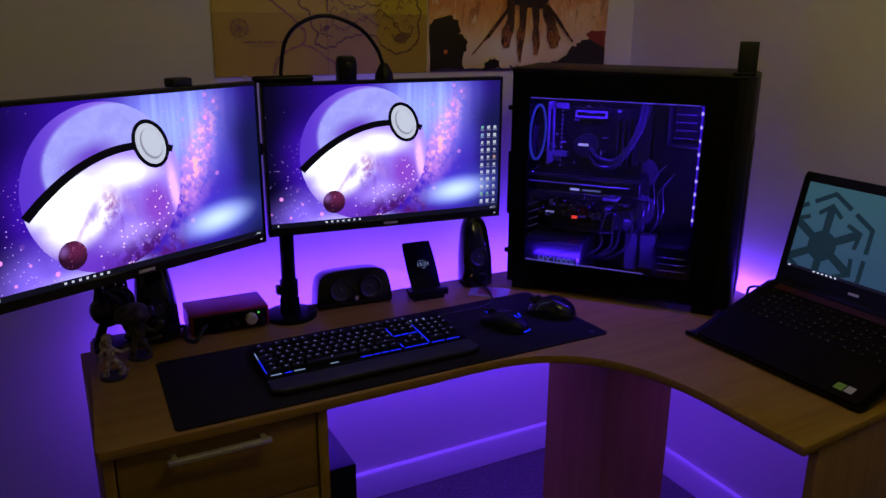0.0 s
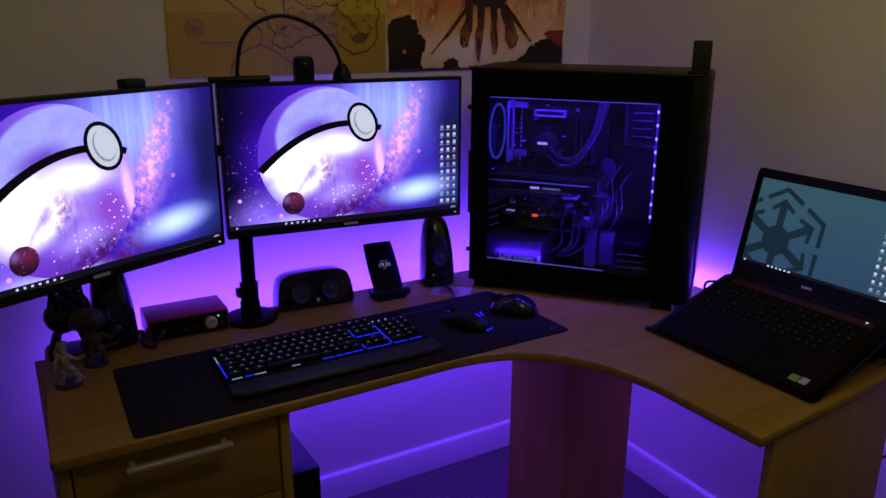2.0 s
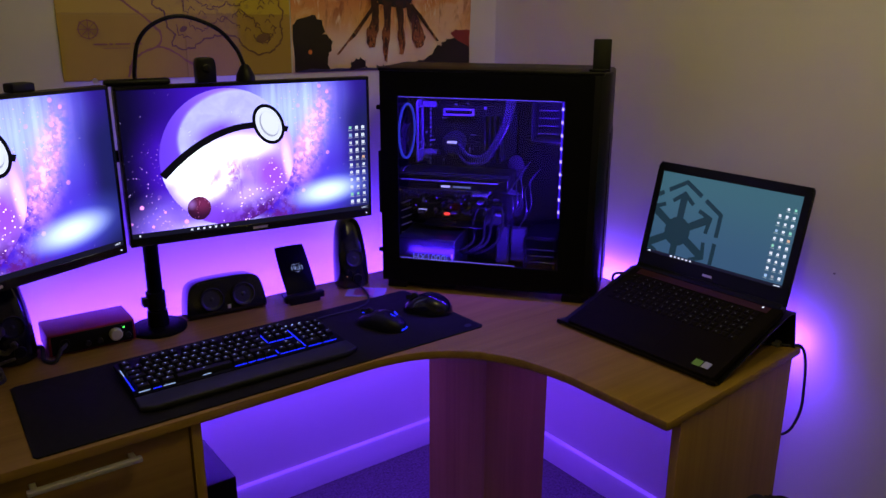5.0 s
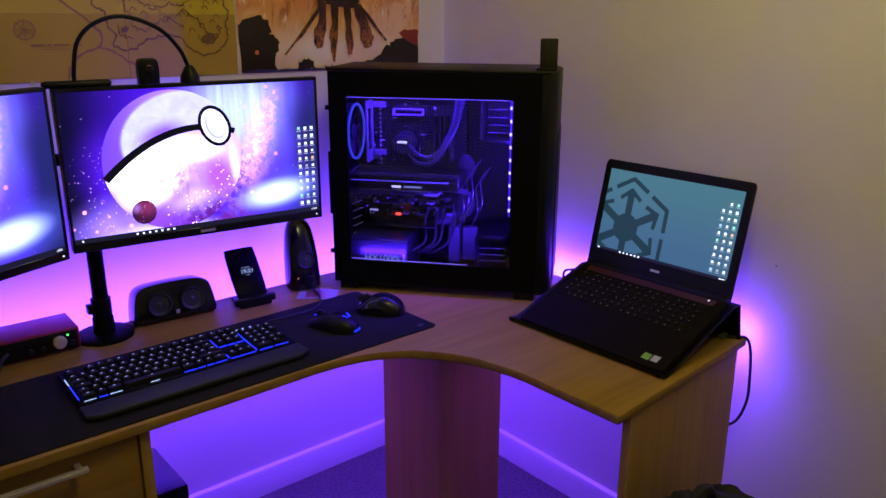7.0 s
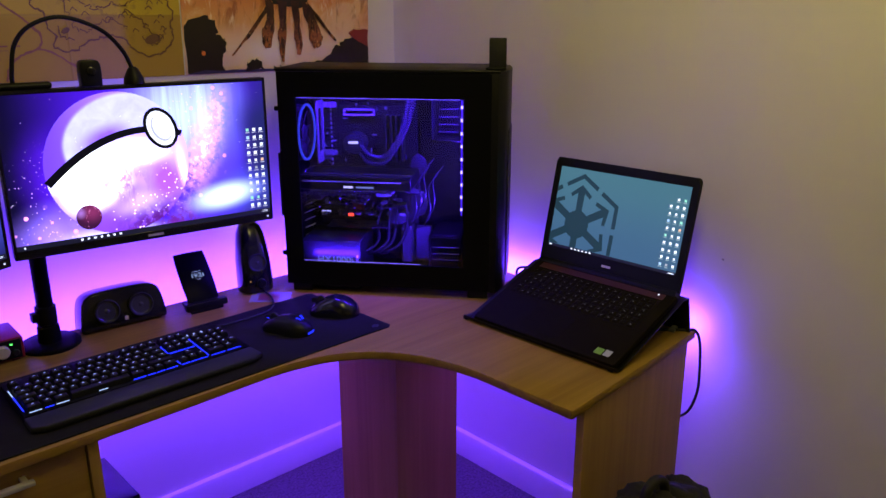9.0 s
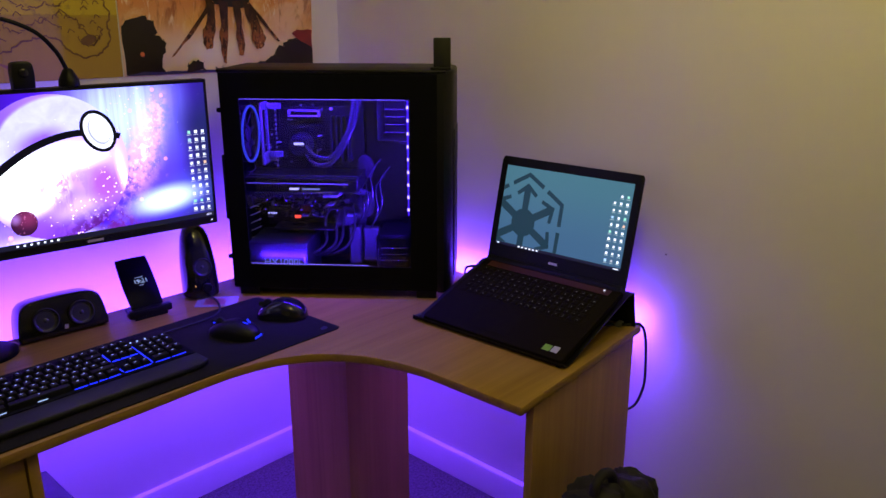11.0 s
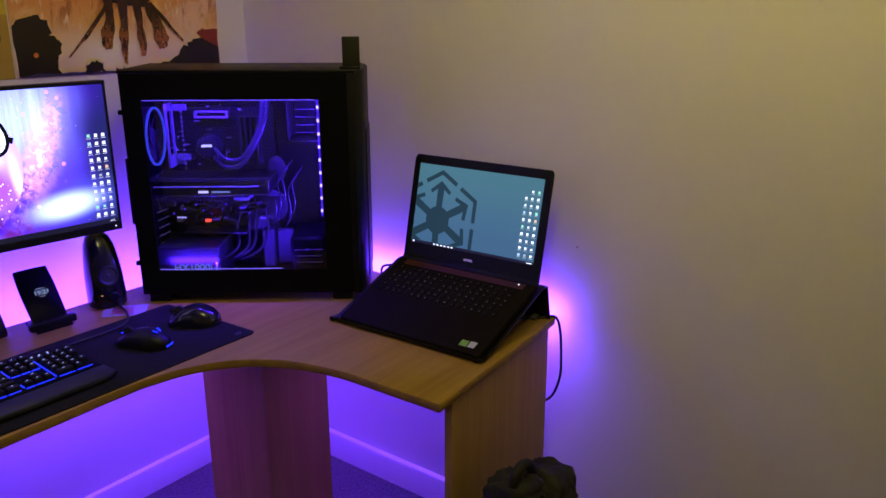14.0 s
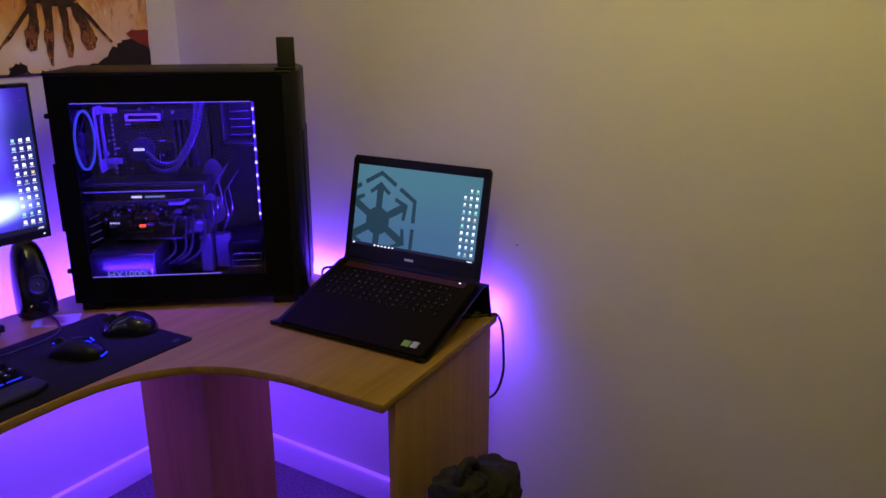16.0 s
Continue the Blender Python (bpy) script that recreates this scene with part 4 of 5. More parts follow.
def satellite(label, m):
    t = thing("desk_speaker", label, "speaker", m, "desk speakers")
    bm = bmesh.new()
    ring, n = [], 30
    for k, (z, w, d, y) in enumerate([(0, .030, .032, 0), (.006, .0375, .040, 0), (.03, .038, .042, .001), (.08, .0365, .040, .008), (.12, .033, .036, .015), (.15, .029, .030, .021), (.168, .023, .023, .025), (.178, .014, .014, .028), (.181, .004, .004, .029)]):
        ring.append([bm.verts.new((1.16 * w * math.copysign(abs(math.cos(a)) ** 0.75, math.cos(a)), y + d * math.copysign(abs(math.sin(a)) ** 0.75, math.sin(a)), z)) for a in (2 * math.pi * i / n for i in range(n))])
    for a, b in zip(ring, ring[1:]):
        for i in range(n):
            bm.faces.new((a[i], a[(i + 1) % n], b[(i + 1) % n], b[i]))
    bm.faces.new(ring[0][::-1])
    bm.faces.new(ring[-1])
    part("enclosure", bm, BLACK_GLOSS, t)
    driver(t, 0, -0.0315, 0.083, 0.0235, -8)
    part("volume_knob", lathe([(0.012, 0), (0.012, 0.006), (0.010, 0.008)], 24, pose(0.006, -0.039, 0.030, 90)), BLACK_PLASTIC, t)
    part("status_light", box(-0.0225, -0.0205, -0.0385, -0.0375, 0.036, 0.038), glow("amber_light", (1.0, 0.45, 0.1), 1.5), t)
    return t


satellite("glossy black desk speaker with one exposed driver", pose(-0.647, -0.196, ZD, 0, 0, -14))
satellite("glossy black desk speaker beside the audio interface", pose(-1.450, -0.190, ZD, 0, 0, 4))
cs = thing("centre_speaker", "glossy black centre speaker with two exposed drivers", "speaker", pose(-0.991, -0.194, ZD, 0, 0, -4), "desk speakers")
outline = smooth_line([(-0.094, 0.0, 0), (-0.096, 0.012, 0), (-0.090, 0.055, 0), (-0.078, 0.078, 0), (-0.045, 0.087, 0), (0.045, 0.087, 0), (0.078, 0.078, 0), (0.090, 0.055, 0), (0.096, 0.012, 0), (0.094, 0.0, 0)], 4)
part("enclosure", prism([(p.x, p.y) for p in outline], -0.032, 0.032, 0.006, pose(0, 0.012, 0, 90 - 10, 0, 0), 3), BLACK_GLOSS, cs)
for sx in (-1, 1):
    driver(cs, sx * 0.038, -0.015, 0.046, 0.028, -10)
part("maker_mark", box(-0.004, 0.004, -0.0265, -0.0255, 0.020, 0.030), STEEL, cs, "small silver mark")

# ---- phone on its stand ----
PHONE_GLASS = plain("phone_glass", (0.003, 0.003, 0.003), 0.40, grain=40, depth=0.00001, spec=0.04)
ps = thing("phone_stand", "black wireless charging stand", "phone stand", pose(-0.808, -0.222, ZD, 0, 0, -4))
part("base", prism([(-0.040, -0.030), (0.040, -0.030), (0.034, 0.045), (-0.034, 0.045)], 0, 0.010, 0.003), BLACK_PLASTIC, ps)
part("back_rest", box(-0.030, 0.030, 0, 0.007, 0.0, 0.105, 0.003, m=pose(0, -0.006, 0.010, -35)), BLACK_PLASTIC, ps)
part("lip", box(-0.052, 0.052, -0.032, -0.012, 0.008, 0.026, 0.004), BLACK_PLASTIC, ps)
ph = thing("phone", "black smartphone showing the time on its stand", "phone", pose(-0.808, -0.222, ZD, 0, 0, -4) @ pose(0, -0.0155, 0.014, -37) @ Matrix.Diagonal((1.10, 1, 0.96, 1)))
part("body", prism([(p.x, p.y) for p in smooth_line([(-0.034, 0.006, 0), (-0.036, 0.07, 0), (-0.034, 0.136, 0), (-0.028, 0.143, 0), (0, 0.144, 0), (0.028, 0.143, 0), (0.034, 0.136, 0), (0.036, 0.07, 0), (0.034, 0.006, 0), (0.028, 0.001, 0), (-0.028, 0.001, 0)], 3)], -0.004, 0.004, 0.0015, pose(0, 0, 0, 90)), PHONE_GLASS, ph)
letters("19:21", 0.0145, KEY_WHITE, ph, pose(0.004, -0.0043, 0.078, 90), "clock_digits", 0.0001)
part("date_line", box(-0.006, 0.012, -0.0045, -0.0042, 0.0885, 0.0893), KEY_DIM, ph)
part("date_line", box(-0.001, 0.008, -0.0045, -0.0042, 0.0675, 0.0683), KEY_DIM, ph)

# ---- card in a clear sleeve ----
cd = thing("collector_card", "printed card in a clear plastic sleeve on the desk", "card", pose(-0.648, -0.272, ZD, 0, 0, -40))
part("sleeve", box(-0.050, 0.050, -0.034, 0.034, 0, 0.001), plain("clear_sleeve", (0.30, 0.27, 0.28), 0.12, grain=40), cd)
part("print", box(-0.030, 0.022, -0.024, 0.022, 0.001, 0.0014), plain("card_print", (0.22, 0.07, 0.06), 0.3, grain=160, vary=0.8), cd)

# ---- audio interface ----
ai = thing("audio_interface", "red metal audio interface with a black front panel", "audio interface", pose(-1.302, -0.233, ZD, 0, 0, -1))
part("body", box(-0.0875, 0.0875, 0.0, 0.105, 0.003, 0.050, 0.003), RED_METAL, ai)
part("front_panel", box(-0.082, 0.082, -0.0025, 0.001, 0.006, 0.047, 0.001), BLACK_PLASTIC, ai)
part("level_knob", lathe([(0.0135, 0), (0.0135, 0.009), (0.011, 0.012)], 26, pose(0.045, -0.002, 0.027, 90)), STEEL, ai)
for kx0, r in ((0.070, 0.0065), (-0.012, 0.006), (0.012, 0.006)):
    part("small_knob", lathe([(r, 0), (r, 0.006), (r * 0.8, 0.008)], 20, pose(kx0, -0.002, 0.020, 90)), DARK_GREY, ai)
part("jack_socket", lathe([(0.012, 0), (0.012, 0.002), (0.008, 0.002), (0.007, -0.004), (0.0005, -0.004)], 24, pose(-0.055, -0.002, 0.026, 90)), BLACK_PLASTIC, ai)
part("green_light", lathe([(0.0024, 0), (0.002, 0.0012)], 12, pose(0.063, -0.0025, 0.038, 90)), glow("green_led", (0.10, 1.0, 0.12), 2.5), ai)
for fx in (-0.07, 0.07):
    part("foot", box(fx - 0.008, fx + 0.008, 0.005, 0.095, 0, 0.004), RUBBER, ai)
single("audio_cable", tube([(-1.357, -0.240, ZD + 0.028), (-1.372, -0.262, ZD + 0.026), (-1.386, -0.268, ZD + 0.008), (-1.402, -0.240, ZD + 0.006), (-1.398, -0.205, ZD + 0.02), (-1.405, -0.165, ZD + 0.006)], 0.0042), RUBBER, "black jack cable looped beside the audio interface", "cable")


# ---- figurines ----
def blob(bm, c, r, m=None):
    g = bmesh.ops.create_icosphere(bm, subdivisions=3, radius=1.0)["verts"]
    bmesh.ops.transform(bm, verts=g, matrix=Matrix.Translation(c) @ (m or Matrix.Identity(4)) @ Matrix.Diagonal((*r, 1)))


def figure_paint(name, tone, base, rough):
    """Paint with darker washes in it, over a black round base 6 mm high."""
    n = Nodes(name)
    v = n.coord()
    z = n.xyz(v)[2]
    a, b = n.noise(v, 90, 4, 0.7), n.noise(v, 320, 3)
    col = n.mix(n.step(a, 0.38, 0.62), tuple(c * 0.22 for c in tone), tone)
    col = n.mix(n.step(z, 0.0075, 0.0060), col, base)
    return n.surface(col, rough, normal=n.bump(n.m("ADD", a, b), 0.002, 0.7))


def figurine(label, m, limbs, lumps, paint, seed):
    bm = bmesh.new()
    bm_cyl(bm, (0, 0, 0), (0, 0, 0.006), 0.026, 0.024)
    for p, q, a, b in limbs:
        bm_cyl(bm, p, q, a, b, 12)
    for c, r in lumps:
        blob(bm, c, r)
    for v in bm.verts:
        if v.co.z > 0.008:
            q = v.co * 70 + Vector((seed, 0, 0))
            v.co += 0.0016 * Vector((noise.noise(q), noise.noise(q + Vector((9, 0, 0))), noise.noise(q + Vector((0, 9, 0)))))
    single("figurine", bm, paint, label, "figurine", m).modifiers.new("join", "REMESH").voxel_size = 0.0018


figurine("small cream figurine on a round black base", pose(-1.5630, -0.3550, ZD, 0, 0, 10), (
    ((-.014, .002, .005), (-.012, -.004, .022), .006, .005), ((-.012, -.004, .022), (-.003, 0, .040), .005, .007), ((.016, -.006, .005), (.013, -.010, .024), .006, .005), ((.013, -.010, .024), (.003, -.001, .040), .005, .007),
    ((-.001, 0, .037), (-.006, .001, .064), .009, .012), ((.002, -.004, .060), (.016, -.014, .054), .0045, .004), ((.016, -.014, .054), (.032, -.016, .060), .004, .003), ((-.014, 0, .062), (-.022, -.006, .050), .0045, .004), ((-.022, -.006, .050), (-.026, -.012, .040), .004, .003), ((.008, .006, .034), (.024, .006, .016), .004, .002)),
    (((-.006, -.002, .077), (.010, .011, .012)), ((-.002, .004, .084), (.012, .010, .007)), ((-.015, .002, .071), (.005, .005, .009)), ((.0, .002, .042), (.011, .009, .008)), ((.020, -.004, .012), (.010, .008, .006))),
    figure_paint("cream_figure_paint", (0.46, 0.38, 0.31), (0.010, 0.009, 0.009), 0.5), 1.0)
figurine("dark olive figurine with a large round head", pose(-1.5030, -0.2800, ZD), (
    ((-.016, 0, .005), (-.010, -.006, .026), .007, .006), ((-.010, -.006, .026), (-.004, 0, .042), .006, .008), ((.018, -.006, .005), (.015, -.012, .026), .007, .006), ((.015, -.012, .026), (.004, 0, .042), .006, .008),
    ((0, 0, .038), (.002, 0, .072), .012, .016), ((.012, -.006, .066), (.030, -.016, .058), .006, .005), ((.030, -.016, .058), (.046, -.018, .072), .005, .004), ((-.012, -.004, .066), (-.026, -.014, .050), .006, .005), ((-.032, .006, .028), (.046, -.004, .040), .004, .0035), ((-.022, .010, .030), (-.034, .012, .012), .005, .003)),
    (((-.006, -.002, .098), (.036, .030, .024)), ((.028, -.010, .104), (.008, .008, .010)), ((-.034, -.004, .092), (.010, .009, .012)), ((.046, -.018, .074), (.007, .007, .007)), ((.002, -.010, .060), (.014, .010, .012))),
    figure_paint("olive_figure_paint", (0.085, 0.080, 0.038), (0.010, 0.010, 0.009), 0.30), 7.0)

# ---- headphones on a stand ----
hs = thing("headphone_stand", "black headphone stand at the end of the desk", "headphone stand", pose(-1.540, -0.185, ZD))
part("base", prism([(-0.046, -0.040), (0.046, -0.040), (0.046, 0.036), (-0.046, 0.036)], 0, 0.008, 0.003), BLACK_PLASTIC, hs)
for sx in (-1, 1):
    part("leg", prism([(sx * 0.046, 0.006), (sx * 0.026, 0.006), (sx * 0.006, 0.070), (sx * 0.018, 0.080)], -0.010, 0.010, 0.002, pose(0, 0, 0, 90)), BLACK_PLASTIC, hs)
part("upright", box(-0.012, 0.012, -0.006, 0.006, 0.064, 0.225, 0.003), BLACK_PLASTIC, hs)
part("hook", tube([(0, 0.004, 0.222), (0, -0.016, 0.236), (0, -0.045, 0.232)], 0.008), BLACK_PLASTIC, hs)
hp = thing("headphones", "black over-ear headphones hanging on the stand", "headphones", pose(-1.540, -0.212, ZD + 0.04, 0, 0, 62))
part("headband", tube([(-0.040, 0, 0.075), (-0.058, 0, 0.125), (-0.045, 0, 0.178), (0, 0, 0.197), (0.045, 0, 0.178), (0.058, 0, 0.125), (0.040, 0, 0.075)], 0.008), BLACK_PLASTIC, hp)
for sx in (-1, 1):
    cup = part("ear_cup", lathe([(0.024, 0), (0.031, 0.006), (0.033, 0.016), (0.026, 0.024), (0.010, 0.026)], 26, pose(sx * 0.022, 0, 0.058, 0, sx * 90, 0)), BLACK_GLOSS, hp)
    part("ear_pad", lathe([(0.022, -0.014), (0.031, -0.011), (0.032, -0.002), (0.027, 0.002)], 26, pose(sx * 0.022, 0, 0.058, 0, sx * 90, 0)), RUBBER, cup)
    for oy in (-0.016, 0.016):
        part("yoke", tube([(sx * 0.034, oy, 0.060), (sx * 0.040, oy, 0.090), (sx * 0.046, oy * 0.4, 0.112)], 0.0035, 8), BLACK_PLASTIC, cup)

# ---- computer case ----
def clear_material():
    n = Nodes("clear_window")
    tr, gl, mx = (n.t.nodes.new(k) for k in ("ShaderNodeBsdfTransparent", "ShaderNodeBsdfGlossy", "ShaderNodeMixShader"))
    tr.inputs[0].default_value = (0.78, 0.78, 0.84, 1)
    gl.inputs["Roughness"].default_value = 0.05
    mx.inputs[0].default_value = 0.05
    n.t.links.new(tr.outputs[0], mx.inputs[1])
    n.t.links.new(gl.outputs[0], mx.inputs[2])
    n.t.links.new(mx.outputs[0], n.out.inputs[0])
    return n.mat


CLEAR = clear_material()
BOARD = plain("dark_circuit_board", (0.005, 0.005, 0.006), 0.30, grain=260, depth=0.0006, vary=0.6)
WHITE_PART = plain("white_plastic_shroud", (0.40, 0.40, 0.43), 0.4, grain=400)
GREY_PART = plain("grey_metal_part", (0.22, 0.22, 0.24), 0.22, 0.85, grain=300)
CASE_GLOW = glow("case_led", CASE_BLUE, 5.0)
LOGO_GLOW = glow("lit_logo", (0.45, 0.42, 1.0), 2.5)
RED_GLOW = glow("red_board_light", (1.0, 0.06, 0.03), 3.0)
L, D, H = 0.541, 0.232, 0.557
pc = thing("computer_case", "black tower computer case with a window and blue-violet lighting", "computer", CASE)
W0, W1, V0, V1 = 0.046, 0.4545, 0.083, 0.497
panel = bmesh.new()
for x0, x1, z0, z1 in ((0.0, W0, 0.022, H), (W1, L - 0.022, 0.022, H), (W0, W1, 0.022, V0), (W0, W1, V1, H)):
    bm_box(panel, x0, x1, 0.0, 0.003, z0, z1)
bmesh.ops.remove_doubles(panel, verts=panel.verts, dist=1e-5)
part("side_panel", panel, BLACK_STEEL, pc, "matt black steel side panel around the window")
pane = part("window_pane", box(W0 - 0.004, W1 + 0.004, 0.0032, 0.0062, V0 - 0.004, V1 + 0.004), CLEAR, pc, "clear acrylic window")
pane.visible_shadow = False
part("top_panel", box(-0.004, L, -0.001, D, H, H + 0.008, 0.003), BLACK_PLASTIC, pc)
part("bottom_panel", box(0.0, L - 0.02, 0.003, D - 0.003, 0.022, 0.026), BLACK_STEEL, pc)
part("far_side_panel", box(0.0, L - 0.02, D - 0.003, D, 0.022, H), BLACK_STEEL, pc)
part("rear_panel", box(0.0, 0.003, 0.003, D - 0.003, 0.026, H), BLACK_STEEL, pc)
front = prism([(L - 0.022, 0.0), (L - 0.006, 0.0), (L + 0.010, 0.016), (L + 0.016, 0.06), (L + 0.016, D - 0.06), (L + 0.010, D - 0.016), (L - 0.006, D), (L - 0.022, D)], 0.018, H + 0.006, 0.004)
part("front_panel", front, BLACK_PLASTIC, pc, "black front panel with rounded edges")
part("front_grille", box(L + 0.0155, L + 0.0175, 0.05, D - 0.05, 0.05, 0.42, 0.0008), DARK_GREY, pc)
for fx in (0.012, L - 0.075):
    for fy in (0.008, D - 0.055):
        part("foot", prism([(fx, fy), (fx + 0.05, fy), (fx + 0.045, fy + 0.04), (fx + 0.005, fy + 0.04)], 0.0, 0.022, 0.002), BLACK_PLASTIC, pc)
for z in (0.100, 0.468):
    part("thumbscrew", lathe([(0.006, 0), (0.006, 0.010), (0.005, 0.012)], 16, pose(0.0, 0.012, z, 0, -90)), BLACK_STEEL, pc)
part("rear_handle", box(-0.008, 0.0, 0.004, 0.014, 0.20, 0.36, 0.002), BLACK_PLASTIC, pc)
# lighting tape along the window's edges, with its separate diodes
part("led_tape", box(W1 - 0.0075, W1 - 0.0045, 0.008, 0.010, 0.215, 0.494), glow("case_led_dim", CASE_BLUE, 2.2), pc)
for k in range(9):
    part("diode", box(W1 - 0.0085, W1 - 0.0035, 0.0072, 0.009, 0.226 + k * 0.031, 0.234 + k * 0.031, 0.001, 1), glow("case_diode", (0.35, 0.28, 1.0), 6.0), pc)
part("lit_edge", box(W0, W1 - 0.01, 0.0068, 0.0082, V1 - 0.0020, V1 - 0.0012), glow("case_edge", (0.16, 0.09, 1.0), 4.0), pc)
part("lit_edge", box(W0, W0 + 0.30, 0.0068, 0.0082, V0 + 0.0006, V0 + 0.0014), glow("case_edge_low", (0.25, 0.16, 1.0), 3.0), pc)


def inside(x, z, y):
    """The place at depth y behind the window that stands behind (x, z) of it from the walk."""
    k = y / 1.85
    return x - (0.66 - x) * k, z - (0.703 - z) * k


def deep_box(name, x0, x1, z0, z1, y0, y1, mat, bevel=0.001, label=""):
    a, b = inside(x0, z0, y0), inside(x1, z1, y0)
    return part(name, box(a[0], b[0], y0, y1, a[1], b[1], bevel, 1), mat, pc, label)


deep_box("motherboard", 0.10, 0.345, 0.19, 0.480, 0.196, 0.200, BOARD, 0)
deep_box("board_tray", 0.35, 0.45, 0.10, 0.49, 0.200, 0.204, plain("tray_steel", (0.002, 0.002, 0.002), 0.6, spec=0.06), 0)
# cable grommets in the tray
for z in (0.335, 0.245):
    gx, gz = inside(0.345, z, 0.195)
    part("grommet", prism(oval(gx, gz, 0.024, 0.036, n=24), -0.198, -0.190, 0.002, pose(0, 0, 0, 90)), RUBBER, pc)
# rear fan with a lit ring and its white bracket
fx, fz = 0.012, 0.400
fan = part("rear_fan", lathe([(0.066, -0.013), (0.071, -0.013), (0.071, 0.013), (0.066, 0.013), (0.066, -0.013)], 40, pose(fx + 0.015, 0.088, fz, 0, 90)), BLACK_PLASTIC, pc)
part("fan_ring", lathe([(0.0665, 0.0), (0.0715, 0.0), (0.0715, 0.004), (0.0665, 0.004), (0.0665, 0.0)], 48, pose(fx + 0.029, 0.088, fz, 0, 90)), glow("fan_ring_light", (0.05, 0.07, 1.0), 1.1), fan)
part("fan_hub", lathe([(0.020, 0), (0.020, 0.016), (0.017, 0.018)], 24, pose(fx + 0.008, 0.088, fz, 0, 90)), DARK_GREY, fan)
for k in range(9):
    part("fan_blade", box(-0.012, 0.012, 0.018, 0.064, -0.001, 0.001, m=pose(fx + 0.015, 0.088, fz, 0, 90) @ pose(0, 0, 0, 0, 0, k * 40) @ pose(0, 0, 0, 0, 28)), DARK_GREY, fan)
bk = bmesh.new()
for q in ((0.110, 0.118, 0.315, 0.475), (0.155, 0.165, 0.315, 0.475), (0.118, 0.155, 0.315, 0.345), (0.118, 0.155, 0.455, 0.475)):
    bm_box(bk, 0.060, 0.066, q[0], q[1], q[2], q[3], 0.001, 1)
bm_box(bk, 0.066, 0.084, 0.158, 0.165, 0.318, 0.340, 0.002, 1)
bm_box(bk, 0.068, 0.104, 0.150, 0.156, 0.330, 0.345, 0.001, 1)
bm_box(bk, 0.068, 0.104, 0.150, 0.156, 0.455, 0.470, 0.001, 1)
part("fan_bracket", bk, plain("pale_bracket", (0.17, 0.17, 0.19), 0.35, grain=200, vary=0.5), pc, "pale plastic bracket")
# heat sink frame over the board
hs_ = bmesh.new()
sx0, sz0 = inside(0.162, 0.455, 0.165)
for a in ((0, 0.082, 0, 0.003), (0, 0.082, 0.014, 0.017), (0, 0.003, 0, 0.017), (0.079, 0.082, 0, 0.017)):
    bm_box(hs_, sx0 + a[0], sx0 + a[1], 0.165, 0.185, sz0 + a[2], sz0 + a[3])
part("heat_sink", hs_, WHITE_PART, pc)
# pump block and cooling tubes
px, pz = inside(0.185, 0.385, 0.14)
pump = part("pump", lathe([(0.030, 0), (0.030, 0.034), (0.027, 0.040), (0.024, 0.041)], 28, pose(px, 0.188, pz, 90)), DARK_GREY, pc)
part("pump_logo", box(px - 0.014, px + 0.012, 0.1450, 0.1468, pz + 0.002, pz + 0.008), LOGO_GLOW, pump)
TUBE_MAT = plain("ribbed_tube", (0.03, 0.03, 0.036), 0.22, grain=500)
for o in (0.0, 0.020):
    part("cooling_tube", tube([(px + 0.018, 0.150, pz - 0.004 - o), (px + 0.050, 0.120, pz - 0.024 - o), (px + 0.095, 0.110, pz - 0.020 - o * 0.6), (px + 0.135 + o * 0.3, 0.110, pz + 0.04), (px + 0.150 + o * 0.6, 0.115, pz + 0.10), (px + 0.152 + o, 0.12, pz + 0.17)], 0.0072, 10), TUBE_MAT, pc)
# memory sticks
for k in range(4):
    deep_box("memory_stick", 0.262 + k * 0.013, 0.268 + k * 0.013, 0.345, 0.455, 0.160, 0.196, BOARD)
# graphics card
gpu = deep_box("graphics_card", 0.046, 0.325, 0.272, 0.302, 0.060, 0.190, BOARD, 0.002)
deep_box("card_backplate", 0.046, 0.325, 0.303, 0.306, 0.058, 0.190, BOARD, 0.0005)
deep_box("card_edge", 0.052, 0.300, 0.291, 0.294, 0.0575, 0.060, WHITE_PART, 0.0003)
deep_box("card_marking", 0.157, 0.180, 0.277, 0.282, 0.0580, 0.0598, LOGO_GLOW, 0)
deep_box("card_marking", 0.188, 0.232, 0.2775, 0.2815, 0.0580, 0.0598, glow("dim_marking", (0.30, 0.36, 1.0), 0.9), 0)
deep_box("card_bracket", 0.046, 0.062, 0.235, 0.320, 0.10, 0.19, GREY_PART)
# lower board: sockets, chips, small lights, added glowing specks
rnd = random.Random(11)
for k in range(70):
    x, z = rnd.uniform(0.085, 0.30), rnd.uniform(0.205, 0.266)
    w, h = rnd.choice(((0.020, 0.004), (0.012, 0.009), (0.005, 0.010), (0.004, 0.004), (0.008, 0.003), (0.028, 0.003)))
    deep_box("board_component", x, x + w * rnd.uniform(0.7, 1.2), z, z + h, 0.150 + rnd.uniform(0, 0.036), 0.196, rnd.choice((GREY_PART, BOARD, WHITE_PART, GREY_PART, BOARD)), 0.0004)
deep_box("slot_shroud", 0.072, 0.100, 0.245, 0.268, 0.100, 0.150, GREY_PART, 0.002)
deep_box("card_connector", 0.238, 0.275, 0.258, 0.266, 0.070, 0.110, WHITE_PART, 0.001)
deep_box("card_cooler", 0.052, 0.262, 0.268, 0.272, 0.060, 0.150, GREY_PART, 0.001)
